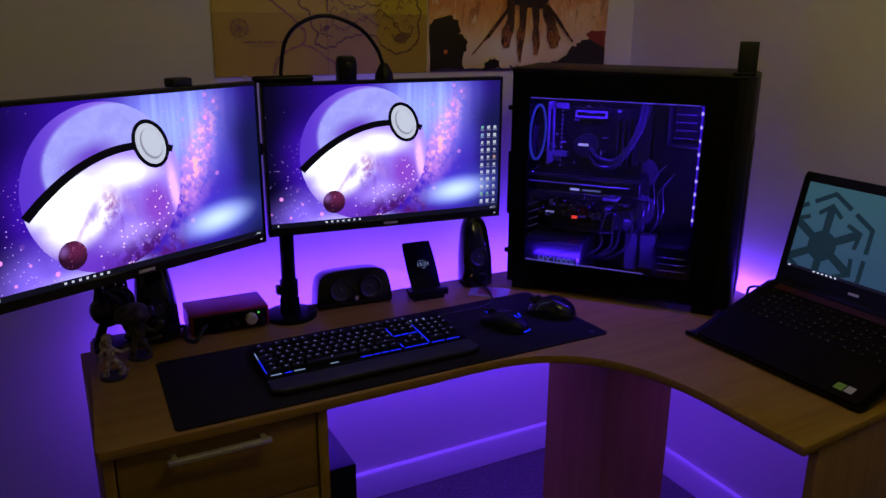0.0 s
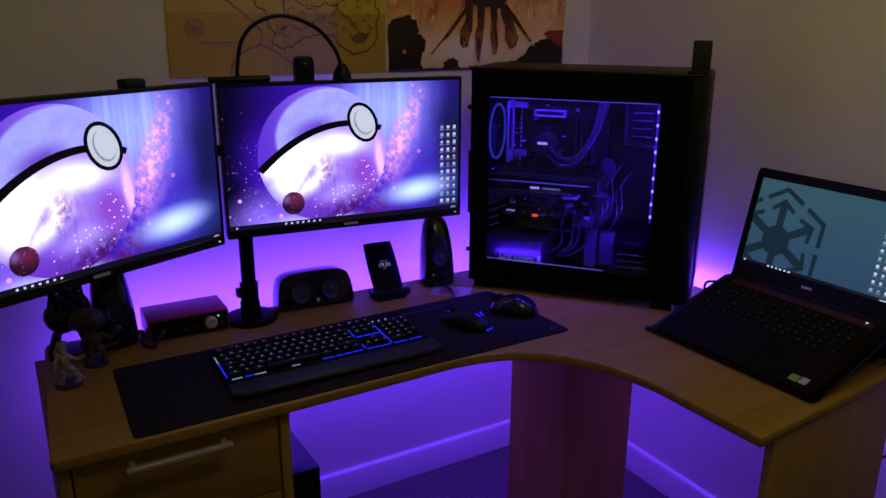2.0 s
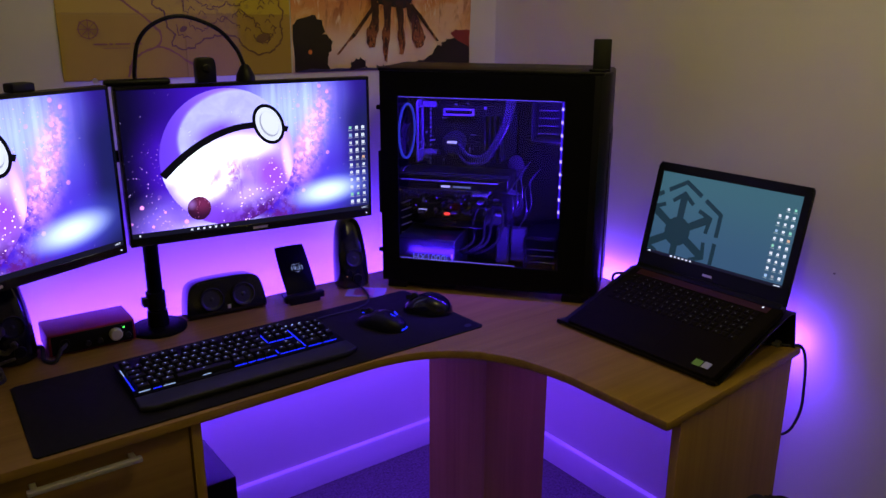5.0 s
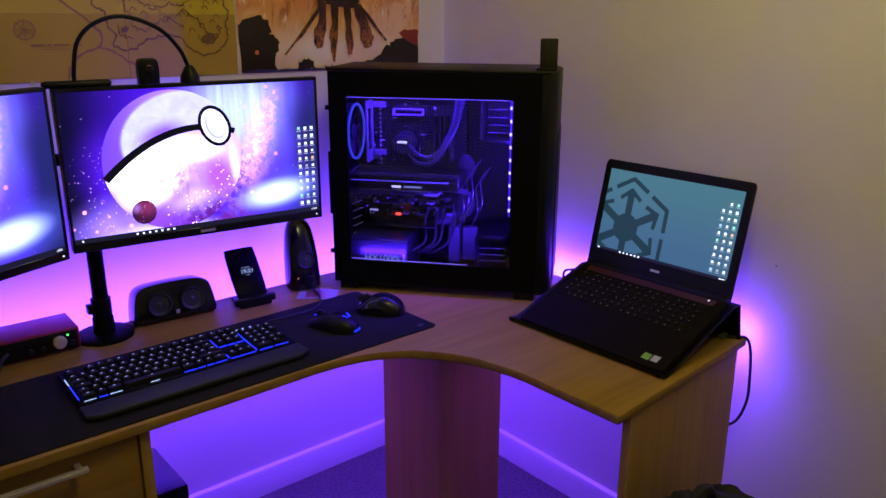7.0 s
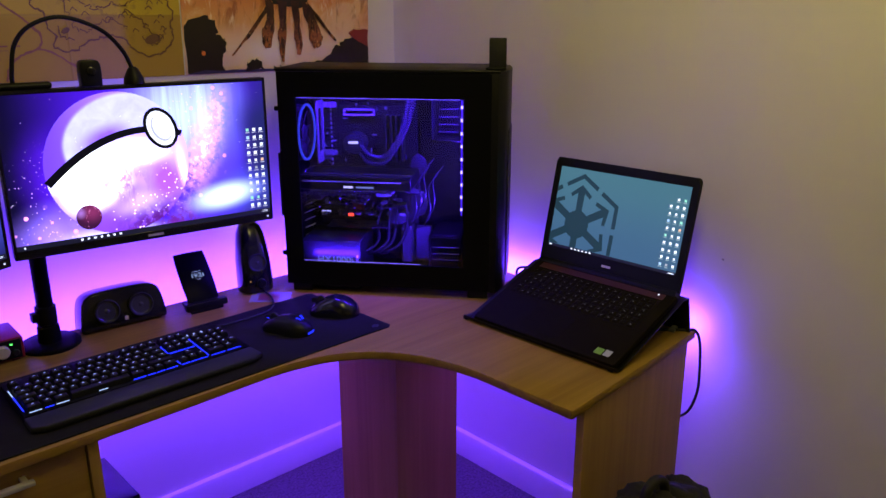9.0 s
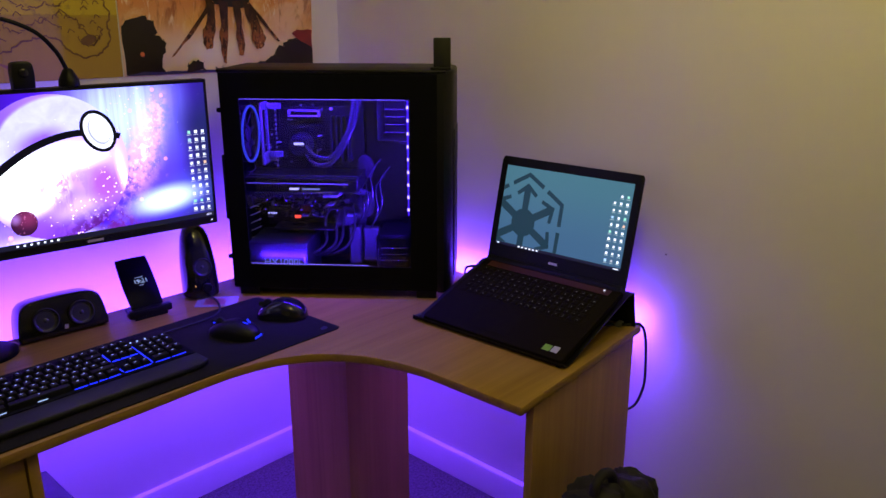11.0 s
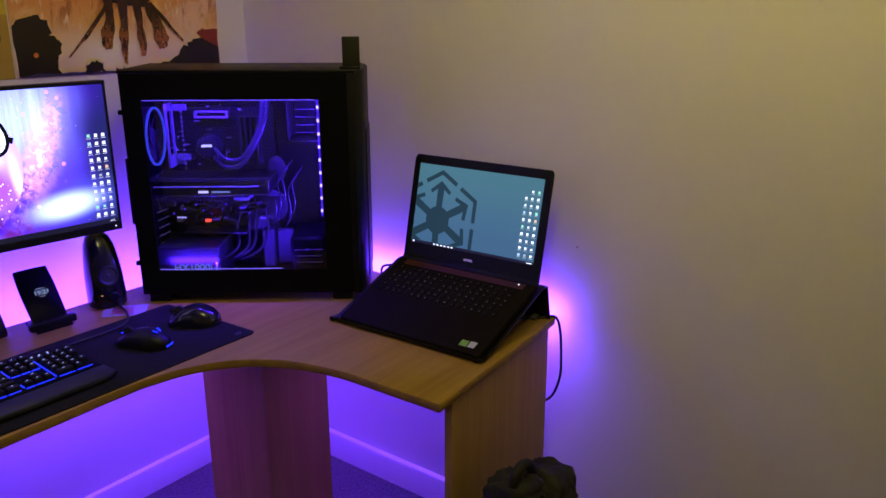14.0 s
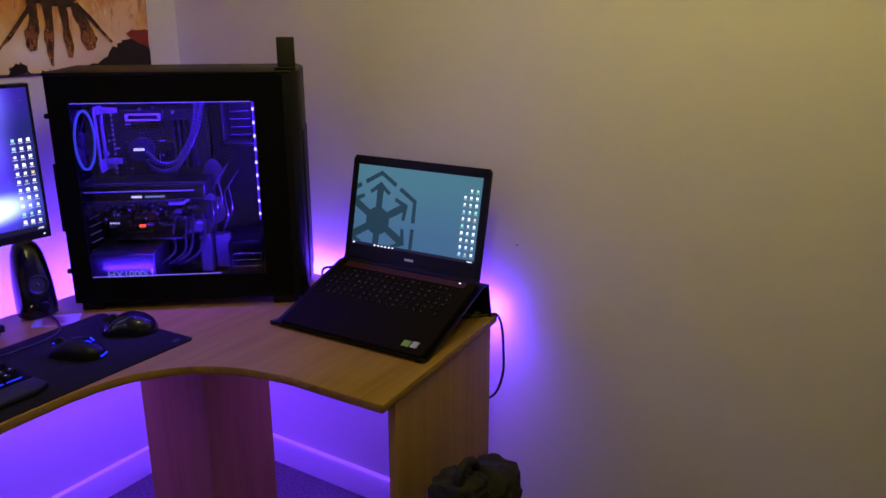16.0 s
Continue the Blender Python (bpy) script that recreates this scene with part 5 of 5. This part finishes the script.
for k in range(22):
    deep_box("cooler_fin", 0.058 + k * 0.0092, 0.060 + k * 0.0092, 0.256, 0.267, 0.075, 0.140, GREY_PART, 0)
deep_box("card_bracing", 0.046, 0.325, 0.3105, 0.3125, 0.075, 0.080, GREY_PART, 0)
deep_box("support_shelf", 0.110, 0.262, 0.176, 0.179, 0.120, 0.190, BOARD, 0)
deep_box("red_light", 0.166, 0.180, 0.206, 0.213, 0.150, 0.155, RED_GLOW)
for k in range(4):
    deep_box("glowing_speck", 0.100 + k * 0.006, 0.103 + k * 0.006, 0.216, 0.219, 0.165, 0.168, LOGO_GLOW, 0)
# glowing specks added in place of blue glints on the board
for k in range(9):
    deep_box("glowing_speck", 0.092 + 0.021 * k + 0.006 * (k % 3), 0.094 + 0.021 * k + 0.006 * (k % 3), 0.226 + 0.011 * ((k * 5) % 4), 0.228 + 0.011 * ((k * 5) % 4), 0.148, 0.150, CASE_GLOW, 0)
for k in range(3):
    deep_box("glowing_speck", 0.118 + k * 0.011, 0.121 + k * 0.011, 0.233, 0.236, 0.165, 0.168, LOGO_GLOW, 0)
for k in range(7):
    z = 0.110 + k * 0.0205
    part("slot_cover", box(0.0, 0.030, 0.10, 0.104, -0.0015, 0.0015, m=pose(0.012, 0.03, z + 0.004, 0, -24)), WHITE_PART, pc)
# power supply with its label, and the card lying on it
psu = deep_box("power_supply", 0.040, 0.193, -0.06, 0.140, 0.035, 0.190, plain("psu_grey", (0.016, 0.016, 0.018), 0.40, grain=300), 0.003)
a0 = inside(0.128, 0.089, 0.034)
# printed lettering given a glow of its own to show inside the case
letters("HX1000i", 0.026, glow("label_print_glow", (0.30, 0.34, 1.0), 1.0), pc, pose(a0[0], 0.0345, a0[1] + 0.001, 90), "label_lettering", 0.0001)
deep_box("label_stripe", 0.183, 0.188, 0.078, 0.104, 0.0338, 0.0345, WHITE_PART, 0)
deep_box("label_stripe", 0.046, 0.072, 0.086, 0.090, 0.0338, 0.0345, GREY_PART, 0)
ptop = inside(0.1, 0.1405, 0.05)[1]
part("paper_label", box(0.035, 0.105, 0.06, 0.15, ptop + 0.0002, ptop + 0.0010), WHITE_PART, pc)
# drive cages
cage = bmesh.new()
cx0, cz0 = inside(0.373, 0.395, 0.03)
cx1, cz1 = inside(0.449, 0.500, 0.03)
for a in ((cx0, cx0 + 0.005, cz0, cz1), (cx0, cx1, cz0, cz0 + 0.005)):
    bm_box(cage, a[0], a[1], 0.03, 0.19, a[2], a[3], 0.0008, 1)
bm_box(cage, cx0, cx1, 0.15, 0.19, cz0, cz1)
part("drive_bay", cage, BLACK_STEEL, pc)
for k in range(4):
    deep_box("bay_rail", 0.392 + 0.004 * (k % 2), 0.440, 0.420 + k * 0.018, 0.422 + k * 0.018, 0.10, 0.104, GREY_PART, 0)
deep_box("drive_cage", 0.367, 0.449, 0.06, 0.165, 0.04, 0.18, BLACK_STEEL, 0.008)
for k in range(3):
    deep_box("drive_edge", 0.380, 0.446, 0.100 + k * 0.016, 0.1025 + k * 0.016, 0.037, 0.040, GREY_PART, 0.0004)
COVER = plain("dark_cover_plastic", (0.040, 0.040, 0.042), 0.5, grain=200)
deep_box("cable_cover", 0.300, 0.330, 0.09, 0.185, 0.150, 0.19, COVER, 0.004)
deep_box("cable_cover", 0.335, 0.375, 0.10, 0.185, 0.165, 0.19, COVER, 0.004)
for k in range(4):
    x0 = 0.185 + 0.019 * k + 0.006 * (k % 2)
    part("power_cable", tube([(x0 - 0.03, 0.13, 0.07), (x0, 0.10 + 0.005 * k, 0.085), (x0 + 0.03, 0.12, 0.11), (x0 + 0.02 + 0.006 * k, 0.16, 0.15), (x0 + 0.03, 0.185, 0.19)], 0.0038, 7), RUBBER, pc)
for k in range(3):
    part("card_cable", tube([(0.275, 0.09 + 0.01 * k, 0.255), (0.30, 0.10, 0.262 - 0.006 * k), (0.335, 0.15, 0.235), (0.325, 0.19, 0.225)], 0.0042, 7), TUBE_MAT, pc)
for k in range(40):
    x, z = rnd.uniform(0.10, 0.34), rnd.uniform(0.33, 0.485)
    w, h = rnd.choice(((0.012, 0.0025), (0.0025, 0.014), (0.006, 0.006), (0.004, 0.004)))
    deep_box("board_component", x, x + w, z, z + h, 0.186 + rnd.uniform(0, 0.006), 0.197, rnd.choice((GREY_PART, BOARD, WHITE_PART)), 0)
for k in range(14):
    z = 0.335 + k * 0.011
    deep_box("socket_pin", 0.130, 0.1335, z, z + 0.005, 0.186, 0.19, WHITE_PART, 0)
for k in range(5):
    x, z = 0.30 + 0.012 * k, 0.150 + 0.02 * (k % 3)
    part("data_cable", tube([(x, 0.12, z), (x + 0.02, 0.11, z + 0.05), (x + 0.01, 0.15, z + 0.10), (x + 0.03, 0.19, z + 0.13)], 0.002, 6), TUBE_MAT, pc)
ant = thing("wifi_antenna", "small dark slab aerial standing on the computer case", "aerial", CASE @ pose(0.530, 0.022, H + 0.008, 0, 0, 6))
part("slab", box(-0.020, 0.020, -0.006, 0.006, 0.004, 0.072, 0.002, m=pose(0, 0, 0, -6)), plain("olive_black_plastic", (0.011, 0.011, 0.007), 0.6, spec=0.2), ant)
part("foot", box(-0.028, 0.020, -0.012, 0.014, 0.0, 0.006, 0.002), BLACK_PLASTIC, ant)

# ---- laptop on a sloping stand ----
LS = pose(-0.378, -0.921, ZD, 0, 0, -88.0)
ls = thing("laptop_stand", "black sheet-metal laptop riser on the desk", "laptop stand", LS)
MATT = plain("soft_touch_black", (0.0085, 0.0062, 0.0030), 0.75, grain=900, depth=0.0001, spec=0.05)
sheet_pts = [(-0.013, 0.013), (-0.008, 0.004), (0.004, 0.001), (0.250, 0.0855), (0.272, 0.084), (0.290, 0.0)]
sheet_in = [(-0.010, 0.013), (-0.004, 0.008), (0.003, 0.0035), (0.249, 0.0885), (0.275, 0.087), (0.2935, 0.0)]
loop = sheet_pts + sheet_in[::-1]
part("riser_plate", prism(loop, -0.207, 0.209, 0.0, Matrix(((0, 0, 1, 0), (1, 0, 0, 0), (0, 1, 0, 0), (0, 0, 0, 1)))), BLACK_PLASTIC, ls)
for sx in (-0.207, 0.193):
    part("front_foot", box(sx - 0.006, sx + 0.006, -0.008, 0.02, 0.0, 0.007, 0.001), RUBBER, ls)
lap = thing("laptop", "open black laptop with a teal desktop on its riser", "laptop", LS)
LB = pose(0.014, -0.009, 0.0045, 19.0)
part("base", prism([(-0.186, 0.0), (0.186, 0.0), (0.1905, 0.006), (0.1905, 0.254), (0.186, 0.258), (-0.186, 0.258), (-0.1905, 0.254), (-0.1905, 0.006)], 0.0, 0.0165, 0.004, LB), MATT, lap)
part("vent_strip", box(-0.168, 0.168, 0.2290, 0.2480, 0.0160, 0.0172, m=LB), plain("red_vent", (0.045, 0.004, 0.004), 0.6), lap, "dark red vent strip")
part("keyboard_deck", box(-0.172, 0.168, 0.116, 0.225, 0.0160, 0.0169, m=LB), MATT, lap)
part("touchpad", box(-0.070, 0.036, 0.018, 0.094, 0.0160, 0.0168, m=LB), MATT, lap)
lk = bmesh.new()
lap_key = key_mesh(0.0158, 0.0155, 0.0022).copy()
lap_key.materials[0] = MATT
for r in range(6):
    for c in range(18):
        x, y = -0.160 + c * 0.0184, 0.126 + r * 0.0176
        part("key", lap_key, MATT, lap, "", LB @ pose(x, y, 0.0168))
        if (r * 7 + c * 5) % 4:
            vs = [lk.verts.new(LB @ Vector((x + dx, y + dy, 0.01920))) for dx, dy in ((-0.0010 - 0.0002 * (c % 3), -0.0007), (0.0010, -0.0007), (0.0010, 0.0008), (-0.0010 - 0.0002 * (c % 3), 0.0008))]
            lk.faces.new(vs)
tagged(part("key_legends", lk, glow("laptop_legend", (0.75, 0.72, 0.68), 0.26), lap, "pale key legends"), kind="stuff")
part("sticker", box(0.131, 0.149, 0.016, 0.034, 0.0162, 0.0170, m=LB), plain("green_sticker", (0.20, 0.42, 0.05), 0.35, grain=90, vary=0.7), lap, "green and black sticker")
part("sticker", box(0.152, 0.168, 0.017, 0.035, 0.0162, 0.0170, m=LB), plain("silver_sticker", (0.45, 0.46, 0.50), 0.3, grain=120), lap, "silver sticker")
part("power_key_light", box(0.150, 0.154, 0.241, 0.245, 0.0165, 0.0178, m=LB), PALE, lap)
LID = pose(0.0140, 0.2335, 0.1075, -13.0)
part("hinge", cyl((-0.172, 0.2350, 0.100), (0.200, 0.2350, 0.100), 0.0125), BLACK_PLASTIC, lap)
part("lid", prism([(-0.1905, 0.0), (0.1905, 0.0), (0.1905, 0.243), (0.1885, 0.249), (0.184, 0.253), (-0.184, 0.253), (-0.1885, 0.249), (-0.1905, 0.243)], -0.008, 0.0, 0.0012, LID @ pose(0, 0, 0, 90) @ pose(0, 0, 0)), BLACK_PLASTIC, lap)
bez = bmesh.new()
for r in ((-0.190, 0.190, 0.0, 0.0358), (-0.185, 0.185, 0.2315, 0.2525), (-0.190, -0.1728, 0.03, 0.244), (0.1728, 0.190, 0.03, 0.244)):
    bm_box(bez, r[0], r[1], -0.0018, 0.0002, r[2], r[3], 0.0006, 1, LID)
part("bezel", bez, BLACK_PLASTIC, lap)
part("maker_mark", box(-0.012, 0.012, -0.0024, -0.0016, 0.014, 0.0195, m=LID), STEEL, lap, "small silver mark")


def teal_material():
    n = Nodes("teal_desktop")
    x, _, z = n.xyz(n.coord("Object"))
    col = n.mix(n.step(z, 0.05, 0.24), (0.070, 0.180, 0.35), (0.088, 0.250, 0.34))
    col = n.mix(n.m("MULTIPLY", n.noise(n.vec(x, 0.0, z), 40, 4), 0.10), col, (0.07, 0.19, 0.25))
    return n.surface((0.01, 0.01, 0.012), 0.3, spec=0.2, glow=col, power=0.75)


def clip_rect(poly, x0, x1, z0, z1):
    for axis, lim, sign in ((0, x0, 1), (0, x1, -1), (1, z0, 1), (1, z1, -1)):
        out = []
        for a, b in zip(poly, poly[1:] + poly[:1]):
            ia, ib = (a[axis] - lim) * sign >= 0, (b[axis] - lim) * sign >= 0
            if ia:
                out.append(a)
            if ia != ib:
                s = (lim - a[axis]) / (b[axis] - a[axis])
                out.append((a[0] + s * (b[0] - a[0]), a[1] + s * (b[1] - a[1])))
        poly = out
        if len(poly) < 3:
            return []
    return poly


SX, SZ0, SZ1 = 0.1732, 0.0355, 0.2318
sc = part("screen", flat([(-SX, SZ0), (SX, SZ0), (SX, SZ1), (-SX, SZ1)], 0.0008), teal_material(), lap, "teal desktop with a dark angular emblem", LID)
EMB = glow("emblem_ink", (0.012, 0.042, 0.065), 1.0)
ex, ez = -0.1024, 0.0985
pol = lambda r, a: (ex + r * math.cos(radians(a)), ez + r * math.sin(radians(a)))
shapes = [oval(ex, ez, 0.034, 0.034, n=24)]
for k in range(6):
    a = 90 - 60 * k
    shapes.append([pol(0.030, a + 17), pol(0.084, a + 6.5), pol(0.084, a - 6.5), pol(0.030, a - 17)])
    shapes.append([pol(0.078, a + 23), pol(0.096, a), pol(0.083, a), pol(0.069, a + 21)])
    shapes.append([pol(0.083, a), pol(0.096, a), pol(0.078, a - 23), pol(0.069, a - 21)])
    for s in (-1, 1):
        shapes.append([pol(0.1225, a), pol(0.1068, a + s * 26), pol(0.0965, a + s * 26), pol(0.1110, a)])
for p in shapes:
    p = clip_rect(p, -SX, SX, SZ0 + 0.007, SZ1)
    if p:
        part("emblem_piece", flat(p, 0.0008), EMB, sc, "", pose(0, -0.0006, 0))
part("taskbar", quads_flat([(-SX, SX, SZ0, SZ0 + 0.0065)], 0.0016), TASKBAR, sc)
for q in [(-0.168, -0.162, 0.0370, 0.0400)] + [(-0.105 + k * 0.0105, -0.100 + k * 0.0105, 0.0368, 0.0403) for k in range(6)] + [(0.155, 0.169, 0.0375, 0.0395)]:
    part("taskbar_icon", quads_flat([q], 0.0020), PALE, sc)
rects, bars = icon_grid(0.1325, 0.2000, 3, 10, 0.0155, 0.0162, 0.0064, 3)
icon_parts(rects, sc, 9)
part("icon_captions", quads_flat(bars, 0.0018), glow("icon_caption", (0.45, 0.60, 0.66), 1.0), sc)
single("laptop_charger_cable", tube([(-0.175, -0.738, ZD + 0.082), (-0.178, -0.712, ZD + 0.080), (-0.190, -0.697, ZD + 0.074), (-0.180, -0.690, ZD + 0.045), (-0.150, -0.700, ZD + 0.010), (-0.100, -0.700, ZD + 0.004)], 0.0032), RUBBER, "black charger cable plugged into the laptop", "cable")
single("loose_cable", tube([(-0.155, -1.050, ZD + 0.0034), (-0.115, -1.072, ZD + 0.0034), (-0.085, -1.105, ZD + 0.0034), (-0.062, -1.124, ZD + 0.001), (-0.052, -1.133, 0.670), (-0.050, -1.138, 0.600), (-0.048, -1.136, 0.545), (-0.050, -1.118, 0.490), (-0.060, -1.085, 0.462)], 0.0033), RUBBER, "black cable hanging over the desk's edge", "cable")

# ---- on top of the monitors ----
wc = thing("webcam", "black webcam sitting on top of the monitor", "webcam", pose(-1.045, -0.330, 1.2575, 0, 0, -6.3))
part("body", prism([(p.x, p.y) for p in smooth_line([(-0.019, 0, 0), (-0.020, 0.03, 0), (-0.016, 0.048, 0), (0, 0.050, 0), (0.016, 0.048, 0), (0.020, 0.03, 0), (0.019, 0, 0)], 3)], -0.014, 0.014, 0.003, pose(0, 0, 0.001, 90)), BLACK_PLASTIC, wc)
part("lens", lathe([(0.009, 0), (0.009, 0.003), (0.007, 0.004)], 20, pose(0, -0.0135, 0.030, 90)), BLACK_GLOSS, wc)
part("clip", box(-0.016, 0.016, 0.012, 0.030, -0.03, 0.004, 0.002), BLACK_PLASTIC, wc)
gl = thing("gooseneck_lamp", "black gooseneck clip lamp bent over the monitors", "lamp", pose(-1.185, -0.300, 1.2575, 0, 0, -6.3))
part("clip", box(-0.050, 0.075, -0.010, 0.014, 0.0, 0.013, 0.006, 3), BLACK_PLASTIC, gl)
part("neck", tube([(0.009, 0.0, 0.010), (0.010, 0.0, 0.030), (0.022, 0.0, 0.083), (0.055, 0.0, 0.117), (0.110, 0.0, 0.1305), (0.175, 0.0, 0.107), (0.212, 0.0, 0.0675), (0.228, 0.0, 0.030)], 0.0042, 10), BLACK_PLASTIC, gl)
part("head", lathe([(0.020, 0.0), (0.019, 0.012), (0.010, 0.030), (0.006, 0.034)], 20, pose(0.229, 0, 0.0)), BLACK_PLASTIC, gl)
part("end_screw", lathe([(0.005, 0), (0.005, 0.006)], 14, pose(-0.064, -0.004, 0.012, 90)), STEEL, gl)
mc = thing("monitor_sensor", "small dark sensor block on top of the monitor", "sensor", pose(-1.395, -0.415, 1.266, 0, 0, 23.7))
part("body", box(-0.020, 0.020, -0.008, 0.022, 0.0, 0.016, 0.003), DARK_GREY, mc)
part("clip", box(-0.010, 0.010, 0.006, 0.020, -0.012, 0.002, 0.001), BLACK_PLASTIC, mc)

# ---- backpack on the floor ----
bag = thing("backpack", "black nylon backpack slumped against the desk end", "bag", pose(-0.396, -1.275, 0))


def cloth_lump(c, r, seed, amp=0.10, sub=4):
    """A soft creased lump of cloth round c, flat where it meets the floor."""
    bm = bmesh.new()
    bmesh.ops.create_icosphere(bm, subdivisions=sub, radius=1.0)
    for v in bm.verts:
        q = v.co + Vector((seed, seed * 0.7, 0))
        d = noise.noise(q * 1.9) * amp * 1.6 + noise.noise(q * 4.5) * amp + abs(noise.noise(Vector((q.x * 9, q.y * 9, q.z * 4)))) * -amp * 0.7
        f = v.co * (1 + d)
        v.co = Vector((c[0] + math.copysign(abs(f.x) ** 0.8, f.x) * r[0], c[1] + math.copysign(abs(f.y) ** 0.8, f.y) * r[1], max(0.0, c[2] + math.copysign(abs(f.z) ** 0.75, f.z) * r[2])))
    return bm


part("body", cloth_lump((0, 0, 0.24), (0.110, 0.100, 0.225), 0.0), BAG_CLOTH, bag)
part("top_fold", cloth_lump((-0.075, 0.0, 0.485), (0.052, 0.060, 0.062), 3.1, 0.14), BAG_CLOTH, bag)
part("top_fold", cloth_lump((0.018, -0.010, 0.455), (0.050, 0.065, 0.062), 5.2, 0.14), BAG_CLOTH, bag)
part("top_fold", cloth_lump((0.082, 0.010, 0.425), (0.042, 0.060, 0.070), 7.7, 0.14), BAG_CLOTH, bag)
part("grab_handle", tube([(-0.100, -0.01, 0.52), (-0.096, -0.01, 0.558), (-0.070, -0.01, 0.570), (-0.040, -0.01, 0.555), (-0.025, -0.01, 0.515)], 0.010, 10), BAG_CLOTH, bag)
part("pocket", box(-0.11, 0.11, -0.150, -0.085, 0.03, 0.26, 0.03, 4), BAG_CLOTH, bag)
part("strap", tube([(0.100, -0.02, 0.36), (0.135, -0.03, 0.31), (0.150, -0.04, 0.20), (0.135, -0.04, 0.08), (0.155, -0.03, 0.010)], 0.010, 8), BAG_CLOTH, bag)

# ---- small things ----
single("cable_plug", cyl((-0.150, -0.700, ZD + 0.006), (-0.118, -0.700, ZD + 0.006), 0.0055, 0.004, 14), BLACK_PLASTIC, "black plug of the charger cable on the desk", "plug")
single("usb_adapter", box(-0.024, 0.024, -0.007, 0.007, 0, 0.008, 0.0015, m=None), plain("pale_grey_plastic", (0.12, 0.12, 0.13), 0.35, grain=300), "small grey adapter lying at the desk corner", "adapter", pose(-0.085, -1.085, ZD, 0, 0, 12))
single("wall_mark", prism(oval(0, 0, 0.0026, 0.0022, n=14), 0, 0.0006), plain("faint_scuff", (0.30, 0.26, 0.22), 0.6), "small dark mark on the cream wall", "mark", Matrix(((0, 0, -1, 0.0), (-1, 0, 0, -1.141), (0, 1, 0, 0.863), (0, 0, 0, 1))), kind="structure")
